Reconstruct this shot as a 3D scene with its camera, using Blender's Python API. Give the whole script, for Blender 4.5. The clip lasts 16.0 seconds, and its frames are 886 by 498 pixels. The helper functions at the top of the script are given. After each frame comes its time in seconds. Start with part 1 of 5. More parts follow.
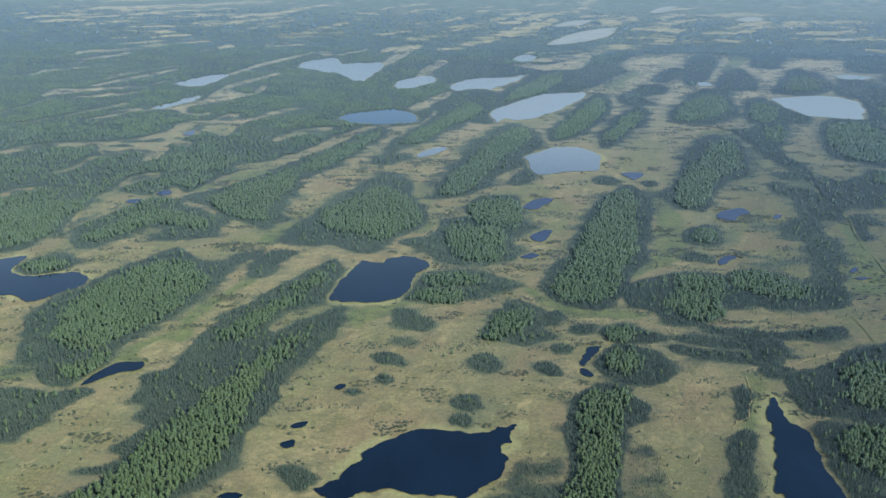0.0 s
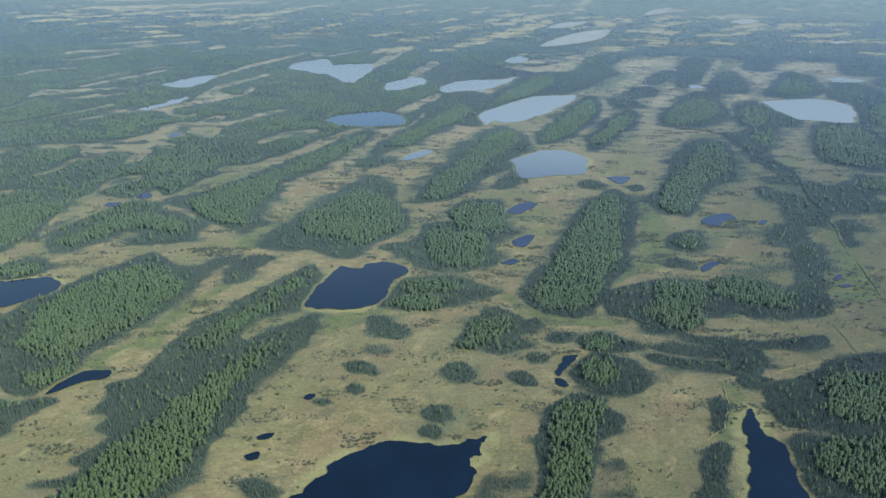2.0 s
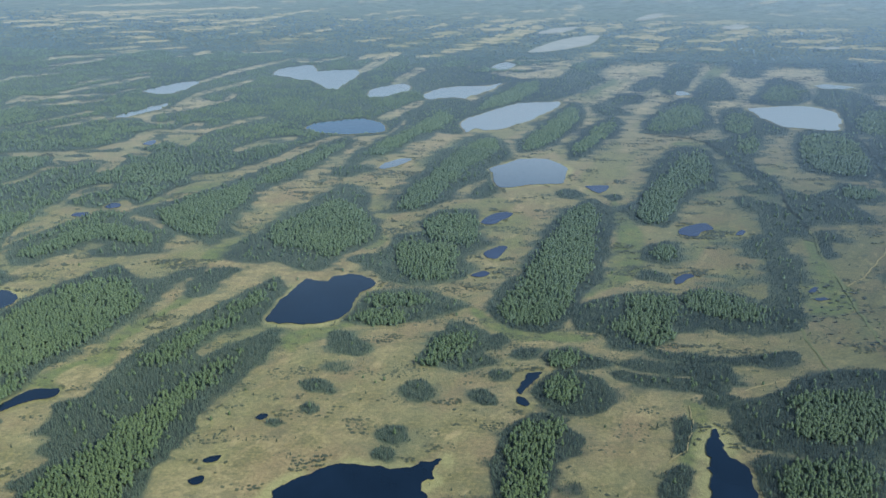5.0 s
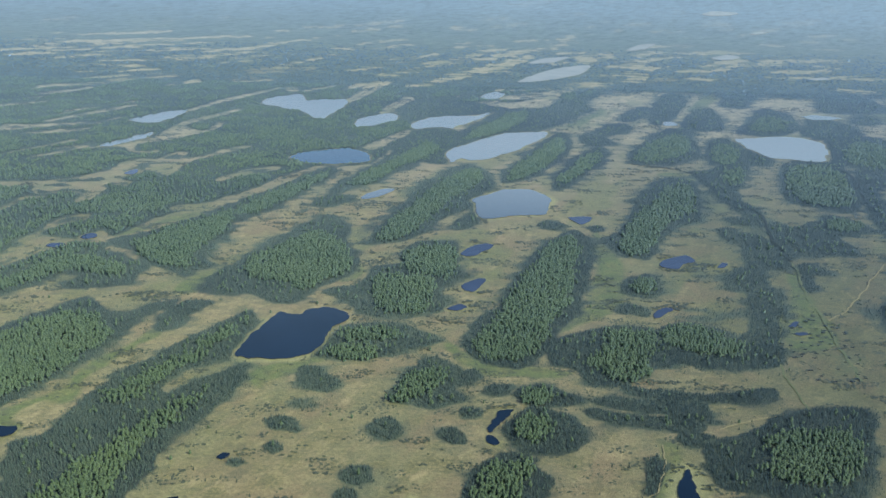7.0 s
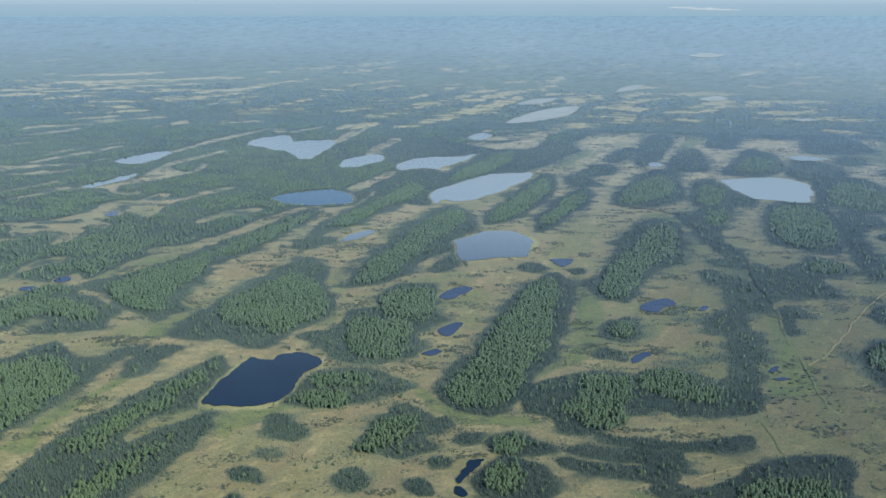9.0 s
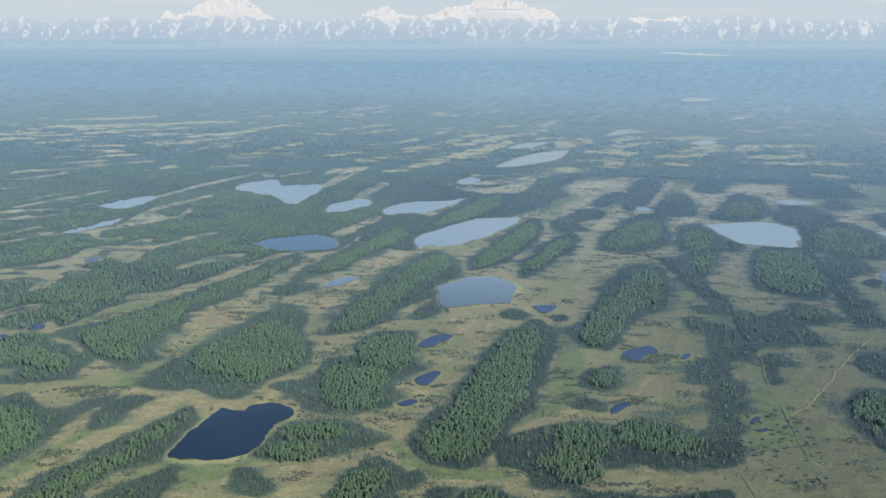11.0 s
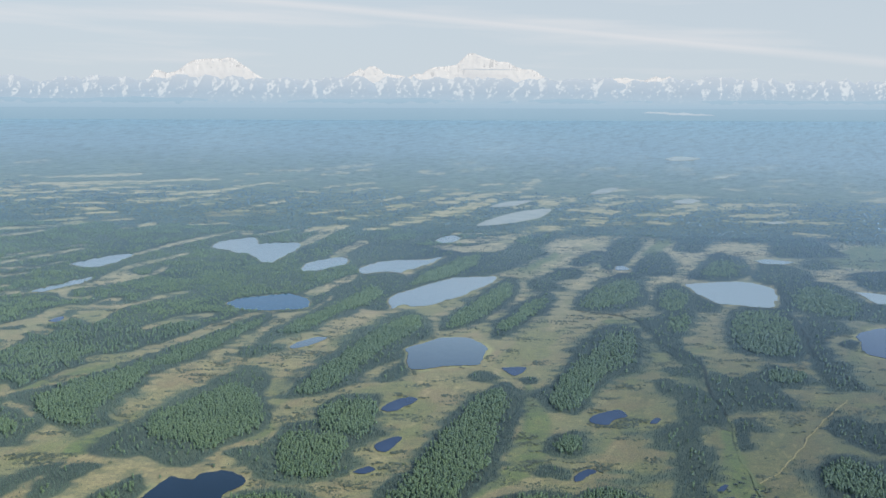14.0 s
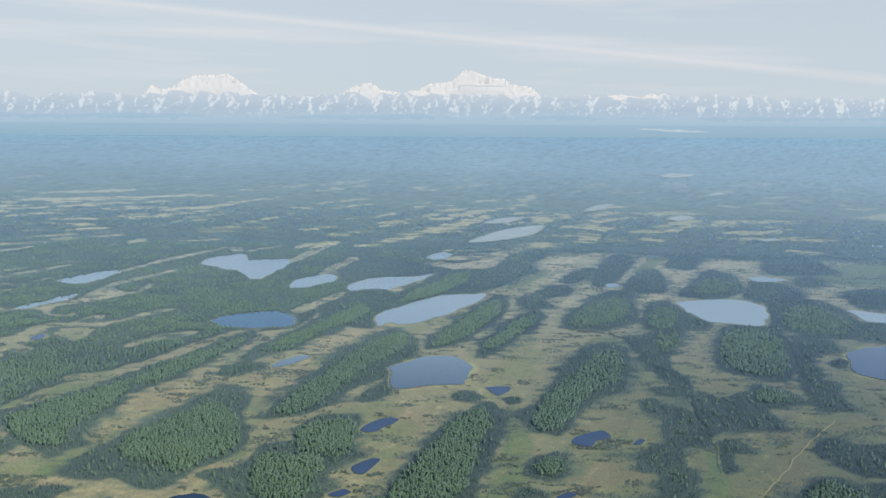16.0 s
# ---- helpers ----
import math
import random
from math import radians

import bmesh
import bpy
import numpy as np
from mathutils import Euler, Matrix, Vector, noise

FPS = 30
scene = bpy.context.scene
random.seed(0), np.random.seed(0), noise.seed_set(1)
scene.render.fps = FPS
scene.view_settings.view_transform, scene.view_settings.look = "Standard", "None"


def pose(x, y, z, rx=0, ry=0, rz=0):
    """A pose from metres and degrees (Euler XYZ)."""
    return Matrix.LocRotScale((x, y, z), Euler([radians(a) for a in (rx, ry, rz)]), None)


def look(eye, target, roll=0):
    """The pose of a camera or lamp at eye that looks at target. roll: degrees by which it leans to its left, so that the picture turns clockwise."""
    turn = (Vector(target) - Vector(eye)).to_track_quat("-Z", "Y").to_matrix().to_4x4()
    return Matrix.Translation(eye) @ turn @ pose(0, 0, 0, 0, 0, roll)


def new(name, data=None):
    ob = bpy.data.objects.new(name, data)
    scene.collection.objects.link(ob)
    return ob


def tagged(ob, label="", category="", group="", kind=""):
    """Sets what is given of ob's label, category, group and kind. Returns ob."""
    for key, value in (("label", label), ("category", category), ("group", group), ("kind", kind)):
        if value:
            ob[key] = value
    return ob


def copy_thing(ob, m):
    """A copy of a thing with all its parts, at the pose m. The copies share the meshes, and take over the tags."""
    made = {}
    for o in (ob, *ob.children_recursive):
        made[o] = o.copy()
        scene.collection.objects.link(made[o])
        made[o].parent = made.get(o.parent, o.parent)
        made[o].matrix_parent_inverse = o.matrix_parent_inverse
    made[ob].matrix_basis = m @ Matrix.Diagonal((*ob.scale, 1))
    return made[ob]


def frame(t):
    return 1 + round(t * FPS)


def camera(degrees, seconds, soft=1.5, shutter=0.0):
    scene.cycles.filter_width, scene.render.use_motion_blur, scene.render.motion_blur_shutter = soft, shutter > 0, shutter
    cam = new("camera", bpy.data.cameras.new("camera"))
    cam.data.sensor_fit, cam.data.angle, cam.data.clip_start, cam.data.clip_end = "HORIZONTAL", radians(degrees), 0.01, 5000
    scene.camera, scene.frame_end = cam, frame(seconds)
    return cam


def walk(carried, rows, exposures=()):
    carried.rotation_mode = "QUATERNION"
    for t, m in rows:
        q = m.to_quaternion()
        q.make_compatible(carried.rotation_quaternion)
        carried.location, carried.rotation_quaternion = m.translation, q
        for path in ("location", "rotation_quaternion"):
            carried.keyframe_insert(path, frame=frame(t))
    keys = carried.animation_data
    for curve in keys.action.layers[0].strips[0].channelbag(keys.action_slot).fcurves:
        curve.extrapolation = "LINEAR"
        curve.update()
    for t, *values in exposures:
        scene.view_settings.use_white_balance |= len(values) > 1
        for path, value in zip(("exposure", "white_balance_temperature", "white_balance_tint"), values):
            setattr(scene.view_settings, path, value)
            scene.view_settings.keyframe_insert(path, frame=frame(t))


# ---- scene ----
cam = camera(52.0, 16.0, soft=1.6)
PATH = [
    (0, (-0.06, -0.04, 250.01), (0.792, 94.460, 217.256), 0.9),
    (0.5, (3.59, 2.43, 250.20), (4.488, 96.926, 217.447), 1.0),
    (1, (7.46, 5.05, 250.45), (8.364, 99.552, 217.750), 1.1),
    (1.5, (11.19, 7.57, 250.75), (12.195, 102.024, 218.051), 1.0),
    (2, (15.05, 10.21, 251.04), (16.102, 104.707, 218.343), 1.1),
    (2.5, (18.76, 12.76, 251.32), (19.864, 107.259, 218.620), 1.1),
    (3, (22.63, 15.40, 251.57), (23.777, 109.855, 218.867), 1.1),
    (3.5, (26.37, 17.94, 251.77), (27.566, 112.442, 219.066), 1.2),
    (4, (30.28, 20.61, 251.95), (31.531, 115.112, 219.295), 1.2),
    (6.5, (49.52, 33.59, 253.48), (51.223, 128.895, 223.126), 1.3),
    (7, (53.70, 36.17, 253.68), (55.446, 131.768, 224.331), 1.4),
    (7.5, (57.57, 38.57, 253.96), (59.420, 134.468, 225.558), 1.3),
    (8, (61.46, 40.92, 254.30), (63.406, 137.072, 226.946), 1.4),
    (8.5, (65.41, 43.28, 254.62), (67.512, 139.783, 228.373), 1.4),
    (9, (69.31, 45.67, 254.95), (71.557, 142.421, 229.753), 1.4),
    (11.5, (88.70, 57.26, 257.54), (91.500, 155.312, 238.086), 1.5),
    (12, (92.88, 59.54, 257.60), (95.876, 157.789, 239.303), 1.6),
    (12.5, (96.91, 61.80, 257.76), (100.011, 160.251, 240.513), 1.6),
    (13, (100.80, 64.11, 258.01), (104.049, 162.756, 241.857), 1.6),
    (13.5, (104.81, 66.43, 258.32), (108.214, 165.176, 243.072), 1.6),
    (14, (108.67, 68.72, 258.66), (112.172, 167.620, 244.210), 1.6),
    (14.5, (112.54, 71.08, 258.88), (116.145, 170.030, 245.026), 1.7),
    (15, (116.47, 73.49, 259.07), (120.065, 172.541, 245.723), 1.7),
    (15.5, (120.38, 75.95, 259.25), (124.027, 175.047, 246.249), 1.7),
    (16, (124.25, 78.36, 259.49), (127.897, 177.462, 246.786), 1.7),
]
walk(cam, [(t, look(eye, target, roll)) for t, eye, target, roll in PATH])

# ---------------------------------------------------------------- world, sun
SUN_TO = Vector((0.60, -0.54, 0.58)).normalized()


def grey_stops(node, stops):
    """Sets a colour ramp to greys, from low to high."""
    e = node.color_ramp.elements
    while len(e) < len(stops):
        e.new(0.5)
    for k, (at, amount) in enumerate(stops):
        e[k].position, e[k].color = at, (amount, amount, amount, 1)


world = bpy.data.worlds.new("world")
scene.world = world
world.use_nodes = True
wn, wl = world.node_tree.nodes, world.node_tree.links
wn.clear()
w_out = wn.new("ShaderNodeOutputWorld")
w_bg = wn.new("ShaderNodeBackground")
w_sky = wn.new("ShaderNodeTexSky")
w_sky.sky_type = "NISHITA"
w_sky.sun_disc = False
w_sky.sun_elevation = math.asin(SUN_TO.z)
w_sky.sun_rotation = math.atan2(SUN_TO.x, SUN_TO.y)
w_sky.air_density, w_sky.dust_density, w_sky.ozone_density = 1.0, 1.5, 2.0
w_bg.inputs["Strength"].default_value = 0.10
# thin haze whitens the sky low down, as over any wide plain
w_dir = wn.new("ShaderNodeTexCoord")
w_xyz = wn.new("ShaderNodeSeparateXYZ")
w_low = wn.new("ShaderNodeValToRGB")
w_mix = wn.new("ShaderNodeMix")
w_mix.data_type = "RGBA"
grey_stops(w_low, ((0.0, 0.92), (0.12, 0.85), (0.45, 0.40), (1.0, 0.12)))
wl.new(w_dir.outputs["Generated"], w_xyz.inputs[0])
wl.new(w_xyz.outputs[2], w_low.inputs[0])
wl.new(w_low.outputs[0], w_mix.inputs[0])
wl.new(w_sky.outputs[0], w_mix.inputs[6])
w_mix.inputs[7].default_value = (6.05, 6.85, 7.6, 1)
# streaks of cirrus
STREAK = (-0.0643, 0.1042, -0.9925)
w_map = wn.new("ShaderNodeMapping")
w_map.inputs["Rotation"].default_value = (0, radians(5.5), 0)
w_map.inputs["Scale"].default_value = (1.2, 0.3, 16.0)
w_cir = wn.new("ShaderNodeTexNoise")
w_cir.inputs["Scale"].default_value, w_cir.inputs["Detail"].default_value = 2.2, 6.0
w_soft = wn.new("ShaderNodeValToRGB")
w_soft.color_ramp.elements[0].position, w_soft.color_ramp.elements[1].position = 0.50, 0.74
w_soft.color_ramp.elements[1].color = (0.55, 0.55, 0.55, 1)
w_cloud = wn.new("ShaderNodeMix")
w_cloud.data_type = "RGBA"
w_cloud.inputs[7].default_value = (8.5, 8.2, 8.25, 1)
wl.new(w_dir.outputs["Generated"], w_map.inputs[0])
wl.new(w_map.outputs[0], w_cir.inputs["Vector"])
wl.new(w_cir.outputs["Fac"], w_soft.inputs[0])
# one long streak, slanting down eastward
w_dot = wn.new("ShaderNodeVectorMath")
w_dot.operation = "DOT_PRODUCT"
w_dot.inputs[1].default_value = STREAK
w_band = wn.new("ShaderNodeValToRGB")
w_off = wn.new("ShaderNodeMath")
w_off.operation = "MULTIPLY_ADD"
w_off.inputs[1].default_value, w_off.inputs[2].default_value = 20.0, 0.5
grey_stops(w_band, ((0.36, 0.0), (0.48, 0.8), (0.53, 0.6), (0.62, 0.0)))
w_fray = wn.new("ShaderNodeMath")
w_fray.operation = "MULTIPLY"
w_sum = wn.new("ShaderNodeMath")
w_sum.operation = "MAXIMUM"
wl.new(w_dir.outputs["Generated"], w_dot.inputs[0])
wl.new(w_dot.outputs["Value"], w_off.inputs[0])
wl.new(w_off.outputs[0], w_band.inputs[0])
wl.new(w_band.outputs[0], w_fray.inputs[0])
wl.new(w_cir.outputs["Fac"], w_fray.inputs[1])
wl.new(w_fray.outputs[0], w_sum.inputs[0])
wl.new(w_soft.outputs[0], w_sum.inputs[1])
wl.new(w_sum.outputs[0], w_cloud.inputs[0])
wl.new(w_mix.outputs[2], w_cloud.inputs[6])
wl.new(w_cloud.outputs[2], w_bg.inputs["Color"])
wl.new(w_bg.outputs[0], w_out.inputs["Surface"])
sun = new("sun", bpy.data.lights.new("sun", "SUN"))
sun.data.energy, sun.data.angle, sun.data.color = 4.85, radians(0.53), (1.0, 0.95, 0.87)
sun.matrix_world = look(SUN_TO * 1000, (0, 0, 0))


# ---------------------------------------------------------------- materials
def material(name):
    m = bpy.data.materials.new(name)
    m.use_nodes = True
    m.node_tree.nodes.clear()
    return m, m.node_tree.nodes, m.node_tree.links


def sums(nodes, links, op, a, b=None):
    n = nodes.new("ShaderNodeMath")
    n.operation = op
    for i, v in enumerate((a, b)):
        if v is None:
            continue
        if isinstance(v, (int, float)):
            n.inputs[i].default_value = v
        else:
            links.new(v, n.inputs[i])
    return n.outputs[0]


def ramp(nodes, links, fac, stops):
    n = nodes.new("ShaderNodeValToRGB")
    e = n.color_ramp.elements
    while len(e) < len(stops):
        e.new(0.5)
    for k, (p, c) in enumerate(stops):
        e[k].position, e[k].color = p, (*c, 1)
    links.new(fac, n.inputs[0])
    return n.outputs[0]


def blend(nodes, links, fac, a, b, how="MIX"):
    n = nodes.new("ShaderNodeMix")
    n.data_type, n.blend_type = "RGBA", how
    for i, v in ((0, fac), (6, a), (7, b)):
        if isinstance(v, (int, float)):
            n.inputs[i].default_value = v
        elif isinstance(v, tuple):
            n.inputs[i].default_value = (*v, 1)
        else:
            links.new(v, n.inputs[i])
    return n.outputs[2]


def grain(nodes, links, scale, detail=4.0, stretch=(1, 1, 1), turn=0.0, rough=0.55):
    c = nodes.new("ShaderNodeTexCoord")
    g = nodes.new("ShaderNodeMapping")
    g.inputs["Rotation"].default_value = (0, 0, turn)
    g.vector_type = "TEXTURE"
    g.inputs["Scale"].default_value = tuple(1.0 / s for s in stretch)
    n = nodes.new("ShaderNodeTexNoise")
    n.inputs["Scale"].default_value, n.inputs["Detail"].default_value = scale, detail
    n.inputs["Roughness"].default_value = rough
    links.new(c.outputs["Object"], g.inputs["Vector"])
    links.new(g.outputs[0], n.inputs["Vector"])
    return n.outputs["Fac"]


HAZE_DEPTH = 0.0645      # how fast the painted haze thickens as the land is seen more flatly
HAZE_TINT = (0.455, 0.70, 1.0)
FAR_HAZE_TINT = (0.585, 0.785, 0.925)


def land_surface(nodes, links, colour, bump=None, gloss_rough=0.52, leafy=False, canopy=None, haze_mottle=None):
    """Matt land cover; a blue gloss that grows at flat angles stands in for haze."""
    out = nodes.new("ShaderNodeOutputMaterial")
    matt = nodes.new("ShaderNodeBsdfDiffuse")
    gloss = nodes.new("ShaderNodeBsdfGlossy")
    gloss.inputs["Color"].default_value = (*HAZE_TINT, 1)
    gloss.inputs["Roughness"].default_value = gloss_rough
    matt.inputs["Roughness"].default_value = 1.0
    links.new(colour, matt.inputs["Color"])
    if bump is not None:
        links.new(bump, matt.inputs["Normal"])
    if leafy:
        glow = nodes.new("ShaderNodeBsdfTranslucent")
        links.new(colour, glow.inputs["Color"])
        both = nodes.new("ShaderNodeMixShader")
        both.inputs[0].default_value = 0.38
        links.new(matt.outputs[0], both.inputs[1])
        links.new(glow.outputs[0], both.inputs[2])
        matt = both
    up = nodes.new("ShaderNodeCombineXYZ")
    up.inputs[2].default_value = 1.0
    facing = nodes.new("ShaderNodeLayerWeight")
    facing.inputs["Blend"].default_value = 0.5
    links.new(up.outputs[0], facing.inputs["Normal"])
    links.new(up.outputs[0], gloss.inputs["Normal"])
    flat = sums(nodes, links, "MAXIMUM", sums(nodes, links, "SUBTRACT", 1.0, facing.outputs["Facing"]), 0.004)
    thin = sums(nodes, links, "MULTIPLY", -1.0, sums(nodes, links, "POWER", sums(nodes, links, "DIVIDE", HAZE_DEPTH, flat), 1.13))
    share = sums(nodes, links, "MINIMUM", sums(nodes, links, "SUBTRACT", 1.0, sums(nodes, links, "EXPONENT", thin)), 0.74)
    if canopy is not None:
        # the far haze has its own tint, mottled for shaded trees
        links.new(blend(nodes, links, canopy, HAZE_TINT, blend(nodes, links, 1.0, FAR_HAZE_TINT, haze_mottle, "MULTIPLY")), gloss.inputs["Color"])
        # far off, the haze gloss sets in later
        late = sums(nodes, links, "MULTIPLY", -1.0, sums(nodes, links, "POWER", sums(nodes, links, "DIVIDE", HAZE_DEPTH, flat), 1.26))
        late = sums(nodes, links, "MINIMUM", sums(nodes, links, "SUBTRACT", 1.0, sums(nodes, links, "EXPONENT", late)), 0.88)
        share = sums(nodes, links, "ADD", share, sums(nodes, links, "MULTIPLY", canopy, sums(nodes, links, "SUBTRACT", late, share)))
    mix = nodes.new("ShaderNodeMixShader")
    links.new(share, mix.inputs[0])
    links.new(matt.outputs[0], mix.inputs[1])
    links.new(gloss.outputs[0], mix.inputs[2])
    links.new(mix.outputs[0], out.inputs["Surface"])


def foliage(name, dark, mid, light):
    m, n, l = material(name)
    geo = n.new("ShaderNodeNewGeometry")
    a = ramp(n, l, geo.outputs["Random Per Island"], [(0.0, dark), (0.5, mid), (1.0, light)])
    patch = grain(n, l, 0.02, 3)
    c = blend(n, l, ramp(n, l, patch, [(0.35, (0, 0, 0)), (0.65, (0.6, 0.6, 0.6))]), a, light)
    fine = grain(n, l, 1.3, 3)
    c = blend(n, l, 0.7, c, ramp(n, l, fine, [(0.3, (0.55, 0.55, 0.55)), (0.7, (1.25, 1.25, 1.2))]), "MULTIPLY")
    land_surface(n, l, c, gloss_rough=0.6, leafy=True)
    return m


birch_leaves = foliage("birch_leaves", (0.084, 0.142, 0.046), (0.122, 0.194, 0.062), (0.160, 0.238, 0.080))
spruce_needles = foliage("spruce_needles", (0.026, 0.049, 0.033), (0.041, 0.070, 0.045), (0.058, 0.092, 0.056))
# paler copy of the spruce needles, painting in the west's brighter light
lit_needles = foliage("lit_spruce_needles", (0.066, 0.108, 0.070), (0.092, 0.142, 0.090), (0.120, 0.174, 0.108))
far_needles = foliage("far_canopy", (0.046, 0.080, 0.046), (0.068, 0.110, 0.060), (0.092, 0.138, 0.072))
shrub_leaves = foliage("shrub_leaves", (0.050, 0.066, 0.034), (0.074, 0.092, 0.044), (0.100, 0.118, 0.054))


def bark_material(name, a, b):
    m, n, l = material(name)
    land_surface(n, l, ramp(n, l, grain(n, l, 6.0, 4, (1, 1, 0.2)), [(0.35, a), (0.65, b)]))
    return m


spruce_bark = bark_material("spruce_bark", (0.06, 0.045, 0.03), (0.13, 0.10, 0.075))
birch_bark = bark_material("birch_bark", (0.25, 0.23, 0.2), (0.6, 0.57, 0.5))


def bog_material():
    m, n, l = material("bog_ground")
    mask = n.new("ShaderNodeVertexColor")
    mask.layer_name = "cover"
    part_of = n.new("ShaderNodeSeparateColor")
    l.new(mask.outputs[0], part_of.inputs[0])
    wood, fen, shore = part_of.outputs
    east_dim = mask.outputs[1]
    big = grain(n, l, 0.012, 5, (1.0, 0.45, 1), radians(-24))
    med = grain(n, l, 0.06, 6, (1.0, 0.6, 1), radians(-24), 0.6)
    small = grain(n, l, 0.45, 6, rough=0.7)
    tan = ramp(n, l, big, [(0.32, (0.128, 0.148, 0.066)), (0.5, (0.205, 0.200, 0.092)), (0.68, (0.302, 0.266, 0.134))])
    moss = ramp(n, l, small, [(0.3, (0.10, 0.105, 0.04)), (0.7, (0.20, 0.19, 0.075))])
    c = blend(n, l, ramp(n, l, med, [(0.47, (0, 0, 0)), (0.62, (0.85, 0.85, 0.85))]), tan, moss)
    c = blend(n, l, 0.8, c, ramp(n, l, small, [(0.3, (0.62, 0.62, 0.6)), (0.7, (1.2, 1.2, 1.2))]), "MULTIPLY")
    tuss = grain(n, l, 0.16, 6, (0.6, 1.0, 1), 0.0, 0.68)
    tuss_f = ramp(n, l, sums(n, l, "ADD", tuss, sums(n, l, "MULTIPLY", sums(n, l, "SUBTRACT", big, 0.5), 0.5)), [(0.49, (0, 0, 0)), (0.62, (0.5, 0.5, 0.5))])
    c = blend(n, l, tuss_f, c, ramp(n, l, small, [(0.3, (0.06, 0.068, 0.03)), (0.7, (0.12, 0.12, 0.05))]))
    rust = grain(n, l, 0.028, 6, (1.0, 0.6, 1), radians(-24), 0.65)
    c = blend(n, l, ramp(n, l, rust, [(0.46, (0, 0, 0)), (0.62, (0.75, 0.75, 0.75))]), c, ramp(n, l, small, [(0.3, (0.135, 0.112, 0.056)), (0.7, (0.225, 0.185, 0.095))]))
    fleck = grain(n, l, 0.55, 5, (0.5, 1.0, 1), 0.0, 0.65)
    c = blend(n, l, ramp(n, l, fleck, [(0.54, (0, 0, 0)), (0.66, (0.45, 0.45, 0.45))]), c, (0.085, 0.085, 0.038))
    pale = grain(n, l, 0.09, 6, (1.0, 0.5, 1), radians(-24), 0.65)
    c = blend(n, l, ramp(n, l, pale, [(0.56, (0, 0, 0)), (0.68, (0.6, 0.6, 0.6))]), c, (0.325, 0.288, 0.148))
    peat = grain(n, l, 0.055, 6, (1.0, 0.5, 1), radians(-30), 0.62)
    c = blend(n, l, ramp(n, l, peat, [(0.60, (0, 0, 0)), (0.68, (0.65, 0.65, 0.65))]), c, ramp(n, l, small, [(0.3, (0.070, 0.074, 0.036)), (0.7, (0.120, 0.118, 0.058))]))
    # towards the east the bog turns olive, and dimmer light is painted in
    east_dim_f = ramp(n, l, sums(n, l, "ADD", east_dim, sums(n, l, "MULTIPLY", sums(n, l, "SUBTRACT", big, 0.5), 0.9)), [(0.2, (0, 0, 0)), (0.8, (1, 1, 1))])
    c = blend(n, l, east_dim_f, c, blend(n, l, 1.0, c, (0.66, 0.72, 0.62), "MULTIPLY"))
    dull = n.new("ShaderNodeVertexColor")
    dull.layer_name = "haze_sedge_heath"
    dry = n.new("ShaderNodeSeparateColor")
    l.new(dull.outputs[0], dry.inputs[0])
    sedge = ramp(n, l, med, [(0.35, (0.165, 0.175, 0.098)), (0.65, (0.41, 0.375, 0.24))])
    c = blend(n, l, sums(n, l, "MULTIPLY", dry.outputs[1], 0.75), c, sedge)
    green = ramp(n, l, med, [(0.3, (0.085, 0.130, 0.034)), (0.5, (0.125, 0.170, 0.046)), (0.7, (0.19, 0.200, 0.070))])
    edge = sums(n, l, "MULTIPLY", sums(n, l, "SUBTRACT", med, 0.5), 1.2)
    fen_f = ramp(n, l, sums(n, l, "ADD", fen, sums(n, l, "MULTIPLY", edge, fen)), [(0.15, (0, 0, 0)), (0.75, (0.9, 0.9, 0.9))])
    green = blend(n, l, 1.0, green, ramp(n, l, small, [(0.3, (0.5, 0.52, 0.5)), (0.7, (1.05, 1.05, 1.0))]), "MULTIPLY")
    green = blend(n, l, ramp(n, l, tuss, [(0.50, (0, 0, 0)), (0.62, (0.7, 0.7, 0.7))]), green, (0.06, 0.07, 0.028))
    c = blend(n, l, fen_f, c, green)
    shore_f = ramp(n, l, sums(n, l, "ADD", shore, sums(n, l, "MULTIPLY", edge, shore)), [(0.2, (0, 0, 0)), (0.8, (0.8, 0.8, 0.8))])
    c = blend(n, l, shore_f, c, ramp(n, l, small, [(0.3, (0.19, 0.21, 0.085)), (0.7, (0.29, 0.30, 0.14))]))
    floor_c = ramp(n, l, small, [(0.3, (0.038, 0.056, 0.034)), (0.7, (0.074, 0.094, 0.052))])
    wide = grain(n, l, 0.007, 5, (1.0, 0.5, 1), radians(-35), 0.6)
    floor_c = blend(n, l, 0.8, floor_c, ramp(n, l, wide, [(0.35, (0.5, 0.5, 0.55)), (0.65, (1.5, 1.5, 1.4))]), "MULTIPLY")
    # far woods as a sheet: shade between the trees is in these colours
    streaks = grain(n, l, 0.026, 7, (1.0, 0.28, 1), radians(-76), 0.7)
    closed = ramp(n, l, streaks, [(0.34, (0.022, 0.040, 0.026)), (0.50, (0.046, 0.076, 0.047)), (0.60, (0.070, 0.102, 0.062)), (0.70, (0.20, 0.21, 0.13))])
    closed = blend(n, l, 1.0, closed, ramp(n, l, grain(n, l, 0.07, 5, (1.0, 0.4, 1), radians(-80), 0.7), [(0.38, (0.15, 0.18, 0.18)), (0.62, (1.7, 1.7, 1.6))]), "MULTIPLY")
    canopy = sums(n, l, "MINIMUM", sums(n, l, "MAXIMUM", sums(n, l, "SUBTRACT", wood, 1.0), 0.0), 1.0)
    floor_c = blend(n, l, canopy, floor_c, closed)
